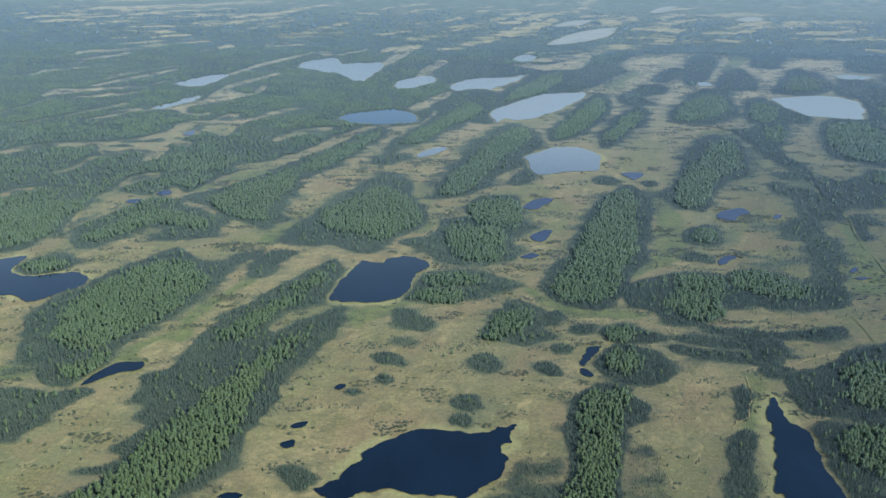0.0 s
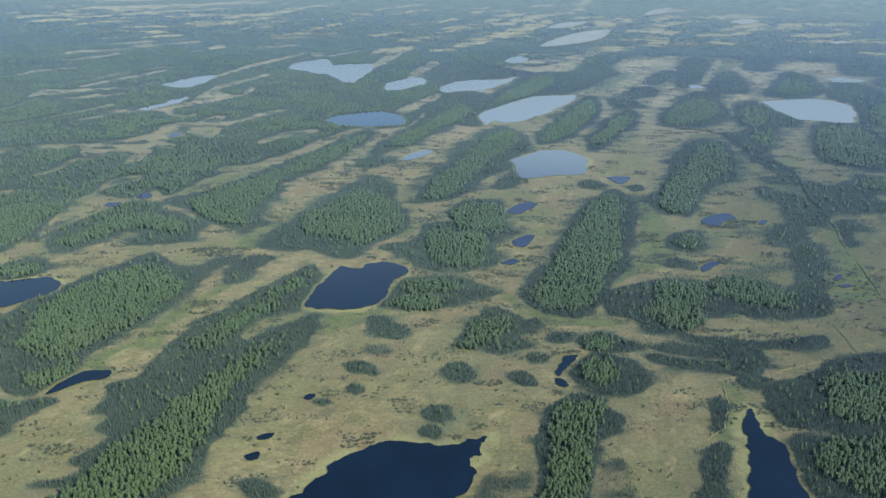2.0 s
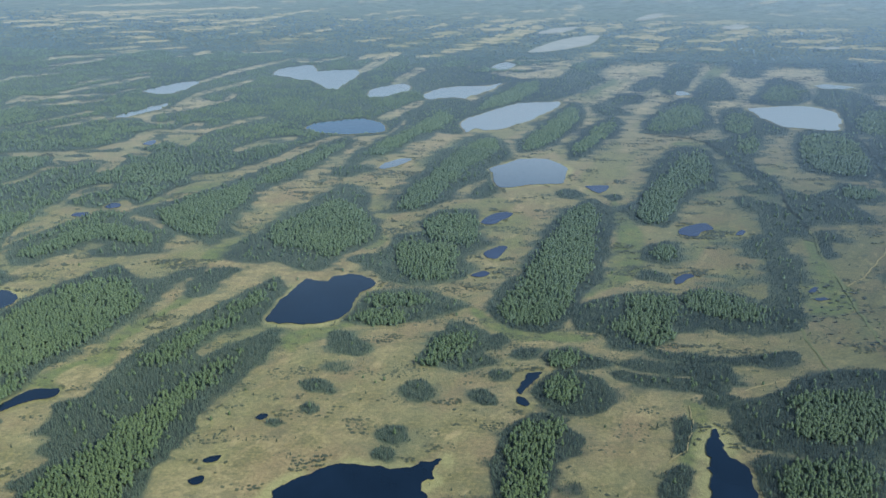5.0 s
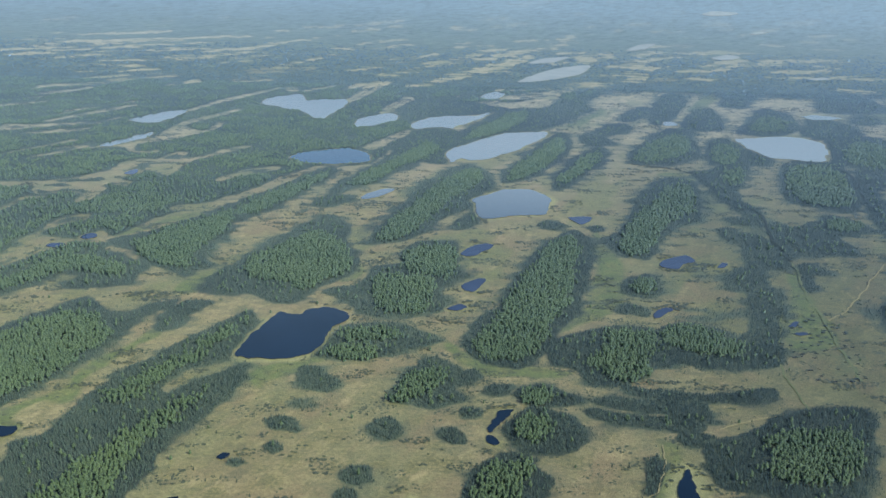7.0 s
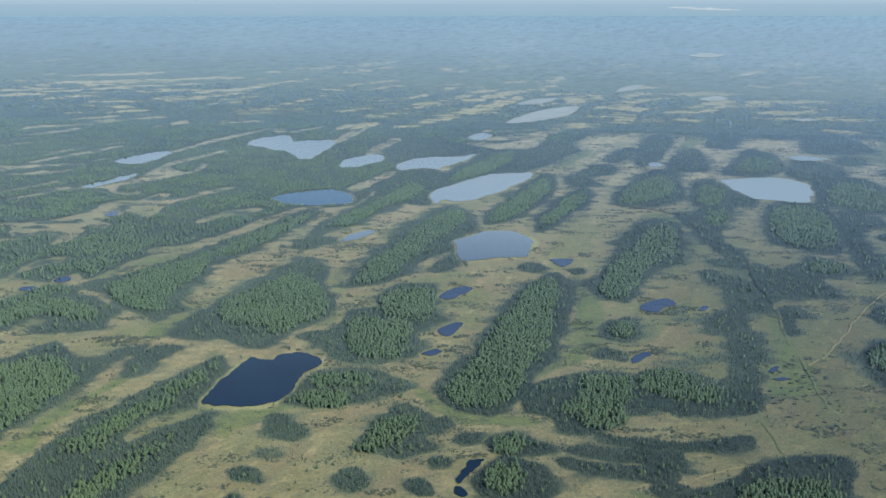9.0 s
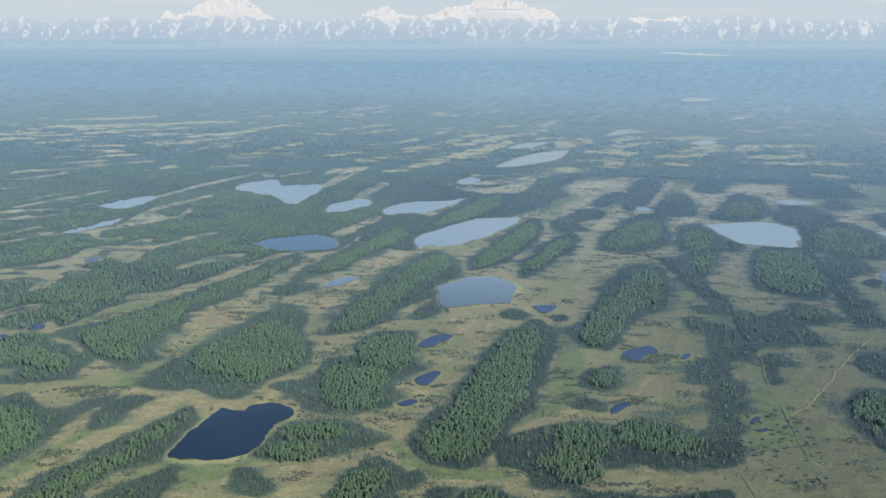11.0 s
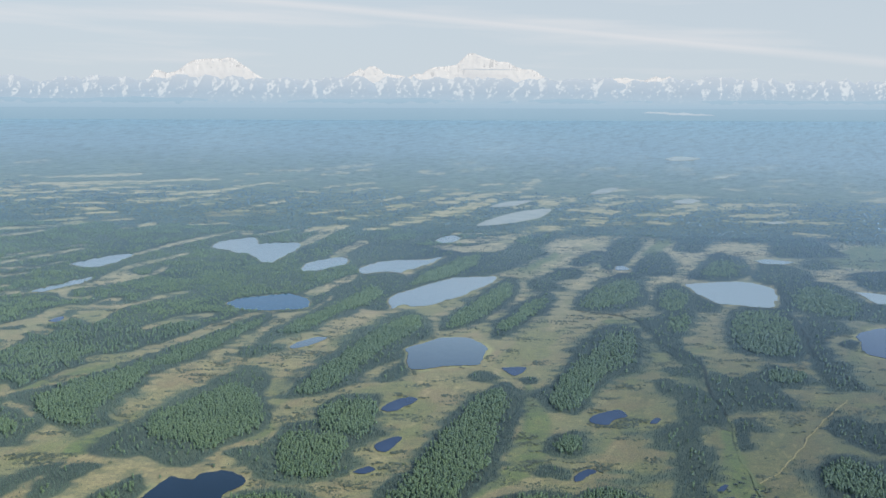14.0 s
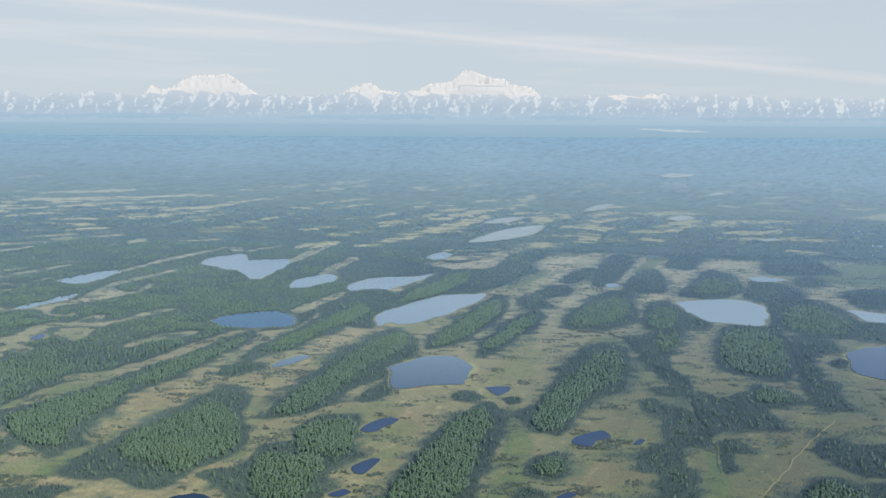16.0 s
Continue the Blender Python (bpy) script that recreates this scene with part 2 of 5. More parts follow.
    c = blend(n, l, sums(n, l, "MULTIPLY", dry.outputs[2], ramp(n, l, tuss, [(0.38, (0.35, 0.35, 0.35)), (0.6, (0.92, 0.92, 0.92))])), c, ramp(n, l, small, [(0.3, (0.070, 0.088, 0.050)), (0.7, (0.124, 0.142, 0.078))]))
    wood_f = ramp(n, l, sums(n, l, "ADD", wood, sums(n, l, "MULTIPLY", edge, 0.7)), [(0.2, (0, 0, 0)), (0.7, (1, 1, 1))])
    c = blend(n, l, wood_f, c, floor_c)
    bump = n.new("ShaderNodeBump")
    bump.inputs["Strength"].default_value, bump.inputs["Distance"].default_value = 0.7, 1.2
    l.new(small, bump.inputs["Height"])
    # mottling of the far haze: dark spots for trees in shade
    haze_mottle = ramp(n, l, grain(n, l, 0.040, 7, (1.0, 0.45, 1), radians(-62), 0.78), [(0.36, (0.82, 0.83, 0.84)), (0.50, (0.97, 0.97, 0.97)), (0.66, (1.08, 1.07, 1.06))])
    land_surface(n, l, c, bump.outputs[0], canopy=dry.outputs[0], haze_mottle=haze_mottle)
    return m


bog = bog_material()


def water_material(name, deep, shallow, tint, ripple, haze):
    """Bog water: dark peaty depths, under ripples that mirror the sky; a pale gloss paints in haze where it is seen
    flatly.
    """
    m, n, l = material(name)
    out = n.new("ShaderNodeOutputMaterial")
    p = n.new("ShaderNodeBsdfDiffuse")
    l.new(ramp(n, l, grain(n, l, 0.03, 4, (1, 0.5, 1)), [(0.3, deep), (0.7, shallow)]), p.inputs["Color"])
    bump = n.new("ShaderNodeBump")
    bump.inputs["Strength"].default_value, bump.inputs["Distance"].default_value = ripple, 0.04
    l.new(grain(n, l, 0.9, 4, (1, 0.5, 1)), bump.inputs["Height"])
    mirror = n.new("ShaderNodeBsdfGlossy")
    mirror.inputs["Color"].default_value = (*tint, 1)
    mirror.inputs["Roughness"].default_value = 0.14
    l.new(bump.outputs[0], mirror.inputs["Normal"])
    bounce = n.new("ShaderNodeFresnel")
    bounce.inputs["IOR"].default_value = 1.33
    wet = n.new("ShaderNodeMixShader")
    l.new(bounce.outputs[0], wet.inputs[0])
    l.new(p.outputs[0], wet.inputs[1])
    l.new(mirror.outputs[0], wet.inputs[2])
    # second, pale gloss: imitates haze over distant water
    haze_gloss = n.new("ShaderNodeBsdfGlossy")
    haze_gloss.inputs["Color"].default_value = (0.60, 0.715, 0.80, 1)
    haze_gloss.inputs["Roughness"].default_value = 0.20
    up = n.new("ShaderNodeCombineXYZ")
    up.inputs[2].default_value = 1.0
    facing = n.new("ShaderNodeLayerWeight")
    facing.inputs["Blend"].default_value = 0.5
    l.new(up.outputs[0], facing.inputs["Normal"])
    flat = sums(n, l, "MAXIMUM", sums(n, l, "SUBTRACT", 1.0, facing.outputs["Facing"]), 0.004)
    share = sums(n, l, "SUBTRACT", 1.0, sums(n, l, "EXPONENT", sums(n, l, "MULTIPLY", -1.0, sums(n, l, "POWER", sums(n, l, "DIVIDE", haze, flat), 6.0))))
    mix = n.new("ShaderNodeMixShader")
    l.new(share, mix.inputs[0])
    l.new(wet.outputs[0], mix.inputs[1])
    l.new(haze_gloss.outputs[0], mix.inputs[2])
    l.new(mix.outputs[0], out.inputs["Surface"])
    return m


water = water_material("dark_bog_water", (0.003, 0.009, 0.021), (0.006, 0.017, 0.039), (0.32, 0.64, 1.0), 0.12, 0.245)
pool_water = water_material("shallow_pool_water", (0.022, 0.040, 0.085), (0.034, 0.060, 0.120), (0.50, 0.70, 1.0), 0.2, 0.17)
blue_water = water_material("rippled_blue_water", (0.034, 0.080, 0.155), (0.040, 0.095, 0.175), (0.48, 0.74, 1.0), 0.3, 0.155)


# far lakes: the sky's pale reflection is put into the base colour
m, n, l = material("far_sky_sheen_water")
o_sheen = n.new("ShaderNodeOutputMaterial")
p_sheen = n.new("ShaderNodeBsdfPrincipled")
l.new(ramp(n, l, grain(n, l, 0.02, 4), [(0.3, (0.22, 0.31, 0.37)), (0.7, (0.30, 0.38, 0.43))]), p_sheen.inputs["Base Color"])
p_sheen.inputs["Roughness"].default_value = 0.5
l.new(p_sheen.outputs[0], o_sheen.inputs["Surface"])
sky_sheen_water = m


# ---------------------------------------------------------------- fields in the plan
def lattice(ix, iy, seed):
    h = (ix.astype(np.int64) * 374761393 + iy.astype(np.int64) * 668265263 + seed * 974634777) & 0xFFFFFFFF
    h = ((h ^ (h >> 13)) * 1274126177) & 0xFFFFFFFF
    return ((h ^ (h >> 16)) & 0xFFFF) / 65535.0


def smooth_noise(x, y, size, seed=0, octaves=3):
    """Value noise from 0 to 1 at points x, y, with blotches of about the given size."""
    total, weight, amp = 0.0, 0.0, 1.0
    for o in range(octaves):
        u, v = x / size, y / size
        i, j = np.floor(u), np.floor(v)
        a, b = u - i, v - j
        a, b = a * a * (3 - 2 * a), b * b * (3 - 2 * b)
        s = seed + 17 * o
        total = total + amp * ((lattice(i, j, s) * (1 - a) + lattice(i + 1, j, s) * a) * (1 - b)
                               + (lattice(i, j + 1, s) * (1 - a) + lattice(i + 1, j + 1, s) * a) * b)
        weight, amp, size = weight + amp, amp * 0.5, size * 0.5
    return total / weight


def step(e0, e1, v):
    s = np.clip((v - e0) / (e1 - e0), 0, 1)
    return s * s * (3 - 2 * s)


RISE_FROM, RISE_TO = 3600.0, 4880.0


def height(x, y):
    """The plain is flat; far off it climbs towards the foothills, higher to the east."""
    s = np.clip((y - RISE_FROM) / (RISE_TO - RISE_FROM), 0, 1)
    return (238.0 + 0.0245 * (np.clip(x, -3300, 4000) - 284.0)) * s ** 1.6


LAKES, STANDS, SCRUBS, BIRCHES, OPENINGS, FENS, GLADES = [], [], [], [], [], [], []


def closed_curve(corners, steps, pull=0.40):
    """A smooth closed curve through a few corners in the plan."""
    p = np.array(corners, float)
    k, pts = len(p), []
    for i in range(k):
        a, b, c, d = p[i - 1], p[i], p[(i + 1) % k], p[(i + 2) % k]
        for s in range(steps):
            t = s / steps
            h1, h2 = 2 * t ** 3 - 3 * t ** 2 + 1, -2 * t ** 3 + 3 * t ** 2
            h3, h4 = t ** 3 - 2 * t ** 2 + t, t ** 3 - t ** 2
            pts.append(h1 * b + h2 * c + h3 * pull * (c - a) + h4 * pull * (d - b))
    return np.array(pts)


def lake(*corners):
    """A lake's shore, slightly ragged."""
    q = closed_curve(corners, 8)
    span = np.ptp(q, axis=0).max()
    rag = min(1.6, (0.05 if span < 30 else 0.015) * span)
    q[:, 0] += (smooth_noise(q[:, 0], q[:, 1], 5.0, 3) - 0.5) * 2 * rag
    q[:, 1] += (smooth_noise(q[:, 0], q[:, 1], 5.0, 4) - 0.5) * 3 * rag
    far = 5.0 * step(1000, 1400, q[:, 1])
    q[:, 0] += (smooth_noise(q[:, 0], q[:, 1], 16.0, 5) - 0.5) * 2 * far
    q[:, 1] += (smooth_noise(q[:, 0], q[:, 1], 16.0, 6) - 0.5) * 3 * far
    LAKES.append(q)


def stand(*corners):
    """The edge of a wooded rise."""
    STANDS.append(closed_curve(corners, 4))


def scrub(*corners):
    """The edge of a patch of thin, low spruces."""
    SCRUBS.append(closed_curve(corners, 4))


def birches(*corners):
    """The edge of a grove of birches in a stand."""
    BIRCHES.append(closed_curve(corners, 4))


def opening(*corners):
    """The edge of a strip of bare bog in the wide woods."""
    OPENINGS.append(closed_curve(corners, 3))


def fen(*corners):
    """The edge of a wet green hollow."""
    FENS.append(closed_curve(corners, 4))


def glade(*points):
    """A far strip of open bog through the woods: places in the plan, each with half the strip's width."""
    GLADES.extend((*a, *b) for a, b in zip(points, points[1:]))


# the wide woods west of the open country
WIDE_WOODS = closed_curve([(-1558, 1952), (-800, 2300), (-36, 2275), (5, 1998), (-5, 1767), (20, 1607), (29, 1524), (-1, 1375), (-26, 1254), (-61, 1233),
                           (-72, 1208), (-96, 1104), (-109, 1038), (-135, 971), (-167, 924), (-207, 884), (-243, 856), (-275, 800), (-524, 746)], 2)
lake((-371, 668), (-347, 683), (-336, 689), (-329, 690), (-328, 680), (-329, 664), (-326, 657), (-319, 649), (-305, 647), (-290, 653), (-278, 656), (-268, 651), (-262, 642), (-261, 631), (-265, 620), (-273, 610), (-281, 599), (-288, 596), (-293, 600), (-300, 607), (-313, 609), (-341, 615))
lake((-204.4, 472.2), (-202.7, 482.9), (-198.3, 494.1), (-193.9, 501.1), (-187.8, 503.5), (-182.4, 502.9), (-178.6, 503.8), (-175.8, 499.2), (-176.4, 494.7), (-180.5, 491.5), (-187.9, 488.4), (-193.1, 483.9), (-198.8, 476.5))
lake((-56.3, 370.1), (-51.5, 374.4), (-45.3, 380.2), (-44.4, 384.2), (-38.3, 393.3), (-35.2, 397.5), (-36.2, 402.8), (-32.2, 407.1), (-25.4, 415.0), (-18.2, 419.7), (-8.0, 426.8), (1.1, 427.0), (10.1, 425.5), (19.1, 423.3), (26.6, 424.6), (32.8, 427.7), (34.6, 431.3), (39.0, 429.6), (42.3, 433.2), (44.7, 432.7), (43.5, 427.9), (41.2, 425.5), (40.8, 420.9), (41.3, 415.3), (38.9, 414.7), (36.3, 410.7), (35.9, 405.3), (37.9, 401.1), (36.6, 394.8), (34.1, 387.1), (31.5, 380.7), (22.9, 372.4), (21.4, 369.2), (13.3, 364.4), (4.0, 366.6), (-6.7, 367.3), (-20.2, 371.2), (-28.1, 368.3), (-33.4, 368.2), (-38.4, 364.4), (-46.1, 362.5))
lake((-76, 609), (-74, 625), (-72, 635), (-72, 646), (-68, 656), (-63, 676), (-59, 691), (-52, 687), (-41, 687), (-39, 694), (-32, 700), (-23, 702), (-14, 697), (-7, 690), (-5, 681), (-8, 670), (-13, 664), (-17, 649), (-18, 637), (-20, 627), (-26, 612), (-32, 607), (-44, 603), (-56, 603), (-69, 604))
lake((195.0, 467.3), (197.1, 466.0), (196.0, 457.4), (196.6, 452.8), (195.3, 444.6), (196.1, 438.4), (199.5, 434.9), (202.1, 429.6), (201.7, 420.9), (199.5, 411.3), (198.1, 400.5), (196.8, 390.2), (197.0, 380.4), (196.7, 373.3), (197.1, 367.7), (189.7, 338.5), (166.3, 330.3), (168.6, 367.2), (164.4, 372.7), (166.3, 379.8), (171.4, 386.3), (172.2, 394.9), (176.7, 405.4), (178.2, 413.6), (181.7, 422.2), (181.6, 427.9), (186.3, 437.0), (184.9, 441.8), (187.3, 450.7), (191.5, 459.2))
lake((91.0, 510.1), (96, 523), (99, 532), (104, 534), (108, 534), (105, 526), (99.4, 516.7), (95.7, 511.0), (92.6, 504.7))
lake((90.1, 501.5), (94.6, 499.3), (97.0, 492.6), (94.1, 489.6), (89.6, 493.9))
lake((-76.2, 429.5), (-73.6, 432.5), (-67.7, 433.8), (-69.1, 428.4), (-74.2, 426.6))
lake((-57.6, 473.0), (-55.4, 477.2), (-51.4, 476.6), (-51.7, 473.1), (-54.7, 470.3))
lake((-79.1, 410.6), (-74.0, 415.1), (-71.8, 414.0), (-71.5, 408.5), (-75.6, 406.8))
lake((-100.3, 363.3), (-97.1, 367.0), (-92.4, 367.1), (-88.7, 364.4), (-92.0, 361.7))
lake((104, 1060), (115, 1076), (129, 1093), (143, 1111), (163, 1118), (180, 1114), (192, 1093), (198, 1070), (194, 1049), (187, 1013), (182, 999), (169, 995), (150, 992), (132, 982), (117, 976), (110, 980), (107, 1007), (108, 1042))
lake((81, 1302), (80, 1342), (92, 1377), (111, 1411), (133, 1446), (156, 1488), (186, 1523), (214, 1532), (250, 1542), (243, 1499), (226, 1457), (206, 1417), (186, 1375), (163, 1339), (150, 1318), (134, 1296), (114, 1287), (99, 1297), (89, 1277), (83, 1272))
lake((22, 1567), (35, 1627), (52, 1661), (82, 1684), (113, 1695), (138, 1699), (166, 1737), (148, 1668), (127, 1622), (102, 1578), (93, 1554), (65, 1561), (37, 1541))
lake((-75, 1565), (-72, 1624), (-58, 1657), (-40, 1686), (-16, 1703), (-5, 1678), (-4, 1634), (-23, 1589), (-48, 1557), (-66, 1549))
lake((-139, 1283), (-131, 1315), (-113, 1329), (-92, 1348), (-70, 1359), (-43, 1337), (-30, 1306), (-28, 1276), (-41, 1256), (-77, 1245), (-108, 1249), (-124, 1258))
lake((-271, 1799), (-274, 1862), (-258, 1898), (-235, 1928), (-214, 1940), (-200, 1891), (-189, 1852), (-158, 1873), (-119, 1880), (-107, 1849), (-107, 1803), (-114, 1750), (-123, 1694), (-129, 1634), (-150, 1638), (-172, 1686), (-189, 1724), (-212, 1735), (-239, 1767), (-255, 1771))
lake((-453, 1570), (-440, 1614), (-421, 1661), (-396, 1692), (-384, 1694), (-384, 1654), (-389, 1591), (-403, 1548), (-425, 1545))
lake((-422, 1340), (-414, 1371), (-399, 1419), (-379, 1455), (-376, 1426), (-381, 1393), (-396, 1356), (-409, 1337))
lake((162, 1954), (176, 2020), (202, 2053), (215, 2017), (197, 1943), (172, 1921))
lake((-24, 1057), (-18, 1081), (-6, 1098), (3, 1107), (13, 1105), (8, 1086), (-3, 1066), (-18, 1052))
lake((554, 1507), (575, 1514), (618, 1530), (659, 1540), (679, 1517), (687, 1478), (675, 1430), (654, 1384), (631, 1333), (607, 1330), (588, 1344), (572, 1346), (557, 1353), (554, 1395), (547, 1425), (552, 1472))
lake((667, 1161), (689, 1188), (715, 1206), (772, 1211), (682, 1049), (643, 1066), (640, 1076), (644, 1097), (659, 1131))
lake((816, 1469), (845, 1458), (868, 1429), (829, 1373), (805, 1379), (811, 1423))
lake((772, 1779), (809, 1798), (836, 1781), (841, 1761), (806, 1736), (775, 1738))
lake((468, 1639), (482, 1671), (496, 1680), (492, 1642), (475, 1628))
lake((267, 823), (272, 837), (285, 849), (297, 856), (302, 855), (304, 839), (293, 831), (288, 827), (282, 815), (273, 816))
lake((85, 847), (90, 862), (100, 877), (111, 884), (118, 878), (113, 865), (105, 855), (100, 845), (92, 841))
lake((207, 989), (232, 993), (226, 971), (216, 960), (209, 976))
lake((83, 758), (90, 769), (99, 778), (105, 776), (99, 757), (93, 744), (86, 747))
lake((233, 702), (245, 715), (251, 711), (241, 699), (231, 690))
lake((70, 704), (80, 714), (86, 709), (79, 700))
lake((-280, 878), (-277, 893), (-271, 893), (-265, 882), (-271, 874))
lake((-301, 848), (-299, 858), (-289, 859), (-284, 851), (-290, 845))
lake((-328, 1162), (-326, 1184), (-318, 1181), (-315, 1156))
lake((319, 821), (328, 836), (332, 833), (326, 822))
lake((331, 679), (340, 689), (342, 686), (334, 676))
lake((329, 664), (338, 667), (340, 663), (332, 660))
stand((-266, 623), (-257, 638), (-248, 657), (-237, 675), (-225, 697), (-214, 714), (-197, 694), (-183, 674), (-164, 669), (-162, 650), (-167, 624), (-174, 589), (-181, 573), (-190, 550), (-197, 532), (-202, 511), (-204, 492), (-208, 479), (-214, 470), (-225, 473), (-235, 484), (-237, 495), (-244, 498), (-253, 502), (-261, 518), (-263, 534), (-273, 561), (-273, 580), (-270, 601))
stand((-273, 465), (-248, 466), (-235, 466), (-218, 463), (-200, 467), (-194, 464), (-200, 457), (-207, 444), (-211, 431), (-214, 422), (-219, 415), (-224, 412), (-243, 405))
stand((-170, 457), (-166, 468), (-173, 483), (-159, 493), (-154, 512), (-153, 537), (-148, 555), (-143, 575), (-135, 590), (-127, 600), (-120, 622), (-111, 640), (-104, 652), (-95, 667), (-82, 689), (-73, 668), (-73, 647), (-77, 618), (-82, 599), (-95, 591), (-105, 578), (-111, 564), (-111, 552), (-104, 548), (-95, 562), (-81, 576), (-67, 589), (-63, 577), (-67, 549), (-72, 531), (-79, 514), (-86, 502), (-90, 487), (-90, 469), (-90, 459), (-93, 446), (-96, 431), (-100, 419), (-99, 403), (-102, 387), (-108, 377), (-116, 370), (-122, 362), (-122, 342), (-169, 341), (-169, 361), (-162, 371), (-155, 382), (-174, 381), (-160, 388), (-154, 399), (-163, 404), (-155, 417), (-151, 428), (-162, 434), (-159, 447))
stand((-75, 385), (-69, 390), (-61, 385), (-56, 378), (-60, 371), (-67, 371))
stand((-20, 616), (-15, 632), (-11, 649), (-7, 662), (4, 668), (20, 671), (36, 669), (48, 657), (59, 649), (62, 636), (48, 625), (33, 616), (23, 611), (8, 603), (-6, 602), (-14, 609))
stand((32, 550), (37, 561), (40, 578), (49, 592), (51, 603), (60, 608), (67, 601), (76, 591), (84, 572), (71, 562), (80, 544), (71, 539), (59, 533), (45, 539), (34, 543))
stand((-27, 578), (-25, 590), (-15, 586), (-3, 571), (0, 560), (-11, 555), (-20, 559), (-26, 567))
stand((-39, 514), (-33, 519), (-24, 517), (-22, 512), (-18, 502), (-24, 504), (-32, 506))
stand((-35, 485), (-30, 490), (-24, 485), (-24, 479), (-31, 478))
stand((22, 509), (27, 517), (35, 519), (40, 510), (40, 500), (32, 494), (25, 500))
stand((63, 504), (71, 508), (78, 499), (78, 490), (69, 491))
stand((74, 531), (81, 537), (90, 531), (88, 525), (78, 523))
stand((11, 457), (17, 465), (25, 462), (26, 453), (20, 448), (13, 451))
stand((-51, 468), (-47, 471), (-42, 469), (-45, 464))
stand((9, 436), (14, 442), (20, 439), (19, 432), (12, 432))
stand((90, 558), (101, 567), (110, 565), (104, 554), (95, 553))
stand((77, 583), (86, 590), (91, 580), (84, 572))
stand((84, 467), (92, 475), (102, 478), (112, 474), (114, 464), (122, 453), (112, 438), (101, 428), (98, 407), (91, 381), (84, 345), (57, 344), (63, 366), (70, 390), (71, 406), (70, 423), (76, 444))
stand((99, 511), (109, 526), (119, 534), (132, 532), (143, 524), (146, 508), (144, 493), (131, 482), (118, 481), (109, 487), (101, 500))
stand((112, 554), (119, 563), (131, 566), (141, 559), (153, 546), (137, 539), (119, 541))
stand((142, 625), (145, 639), (156, 649), (171, 659), (191, 669), (210, 673), (226, 664), (227, 652), (216, 617), (209, 601), (202, 585), (187, 573), (172, 567), (160, 576), (156, 592), (146, 599), (140, 609))
stand((220, 651), (232, 670), (253, 680), (273, 672), (284, 653), (295, 660), (310, 642), (300, 609), (284, 600), (262, 597), (243, 598), (229, 606), (214, 598), (207, 600))
stand((176, 582), (189, 567), (203, 561), (221, 559), (240, 558), (257, 563), (275, 568), (280, 563), (272, 552), (252, 549), (229, 548), (203, 550), (186, 556))
stand((160, 544), (173, 549), (184, 549), (209, 546), (227, 544), (225, 527), (226, 518), (208, 520), (204, 530), (180, 534))
stand((150, 533), (158, 536), (171, 529), (192, 526), (206, 524), (220, 514), (207, 506), (191, 512), (168, 517), (154, 525))
stand((200, 502), (211, 508), (220, 503), (214, 493), (204, 492))
stand((210, 477), (214, 491), (225, 499), (237, 503), (253, 515), (265, 528), (278, 532), (294, 537), (327, 534), (279, 442), (247, 435), (238, 441), (225, 447), (212, 447), (208, 456))
stand((201, 428), (207, 433), (214, 438), (226, 435), (246, 432), (274, 433), (230, 347), (196, 347), (200, 368), (199, 378), (198, 390), (200, 406), (203, 417))
stand((157, 416), (163, 426), (171, 429), (170, 419), (162, 400), (156, 382), (145, 346), (133, 346), (144, 379), (151, 392), (152, 405))
stand((177, 476), (183, 480), (184, 469), (177, 452), (172, 440), (169, 444), (174, 462))
stand((-414, 829), (-398, 844), (-376, 856), (-351, 862), (-334, 852), (-335, 833), (-335, 805), (-332, 771), (-332, 747), (-334, 727), (-338, 709), (-354, 697), (-385, 677), (-456, 818))
stand((-325, 659), (-324, 676), (-314, 689), (-301, 697), (-291, 684), (-286, 664), (-295, 655), (-311, 651))
stand((-313, 749), (-301, 783), (-290, 803), (-280, 825), (-271, 841), (-251, 842), (-228, 828), (-206, 808), (-190, 796), (-194, 770), (-194, 748), (-213, 738), (-237, 735), (-243, 746), (-238, 767), (-258, 771), (-264, 752), (-276, 728), (-296, 714))
stand((-141, 651), (-144, 678), (-139, 703), (-125, 712), (-112, 707), (-120, 694), (-126, 676), (-125, 660), (-134, 648))
stand((-191, 677), (-172, 683), (-160, 698), (-143, 714), (-143, 699), (-155, 684), (-167, 669), (-184, 659))
stand((-247, 864), (-238, 882), (-215, 905), (-199, 938), (-183, 968), (-164, 1014), (-139, 1060), (-115, 1131), (-86, 1206), (-74, 1221), (-69, 1188), (-81, 1134), (-93, 1085), (-105, 1050), (-113, 1013), (-128, 989), (-133, 963), (-147, 941), (-142, 910), (-146, 862), (-150, 821), (-134, 800), (-146, 784), (-151, 770), (-169, 788), (-186, 797), (-203, 807), (-204, 826), (-217, 841), (-230, 848))
stand((-128, 740), (-129, 759), (-126, 786), (-124, 793), (-114, 808), (-110, 831), (-99, 865), (-89, 891), (-75, 930), (-59, 966), (-49, 973), (-34, 953), (-27, 923), (-29, 895), (-22, 869), (-15, 837), (-7, 814), (-11, 792), (-19, 771), (-32, 754), (-39, 742), (-44, 726), (-48, 714), (-60, 710), (-77, 719), (-87, 728), (-104, 727), (-121, 731))
stand((-5, 875), (-2, 897), (3, 925), (11, 956), (18, 1000), (30, 1049), (43, 1102), (45, 1131), (74, 1195), (102, 1249), (121, 1240), (131, 1201), (135, 1139), (116, 1092), (102, 1059), (104, 1025), (90, 1005), (73, 986), (60, 949), (48, 915), (28, 890), (10, 880))
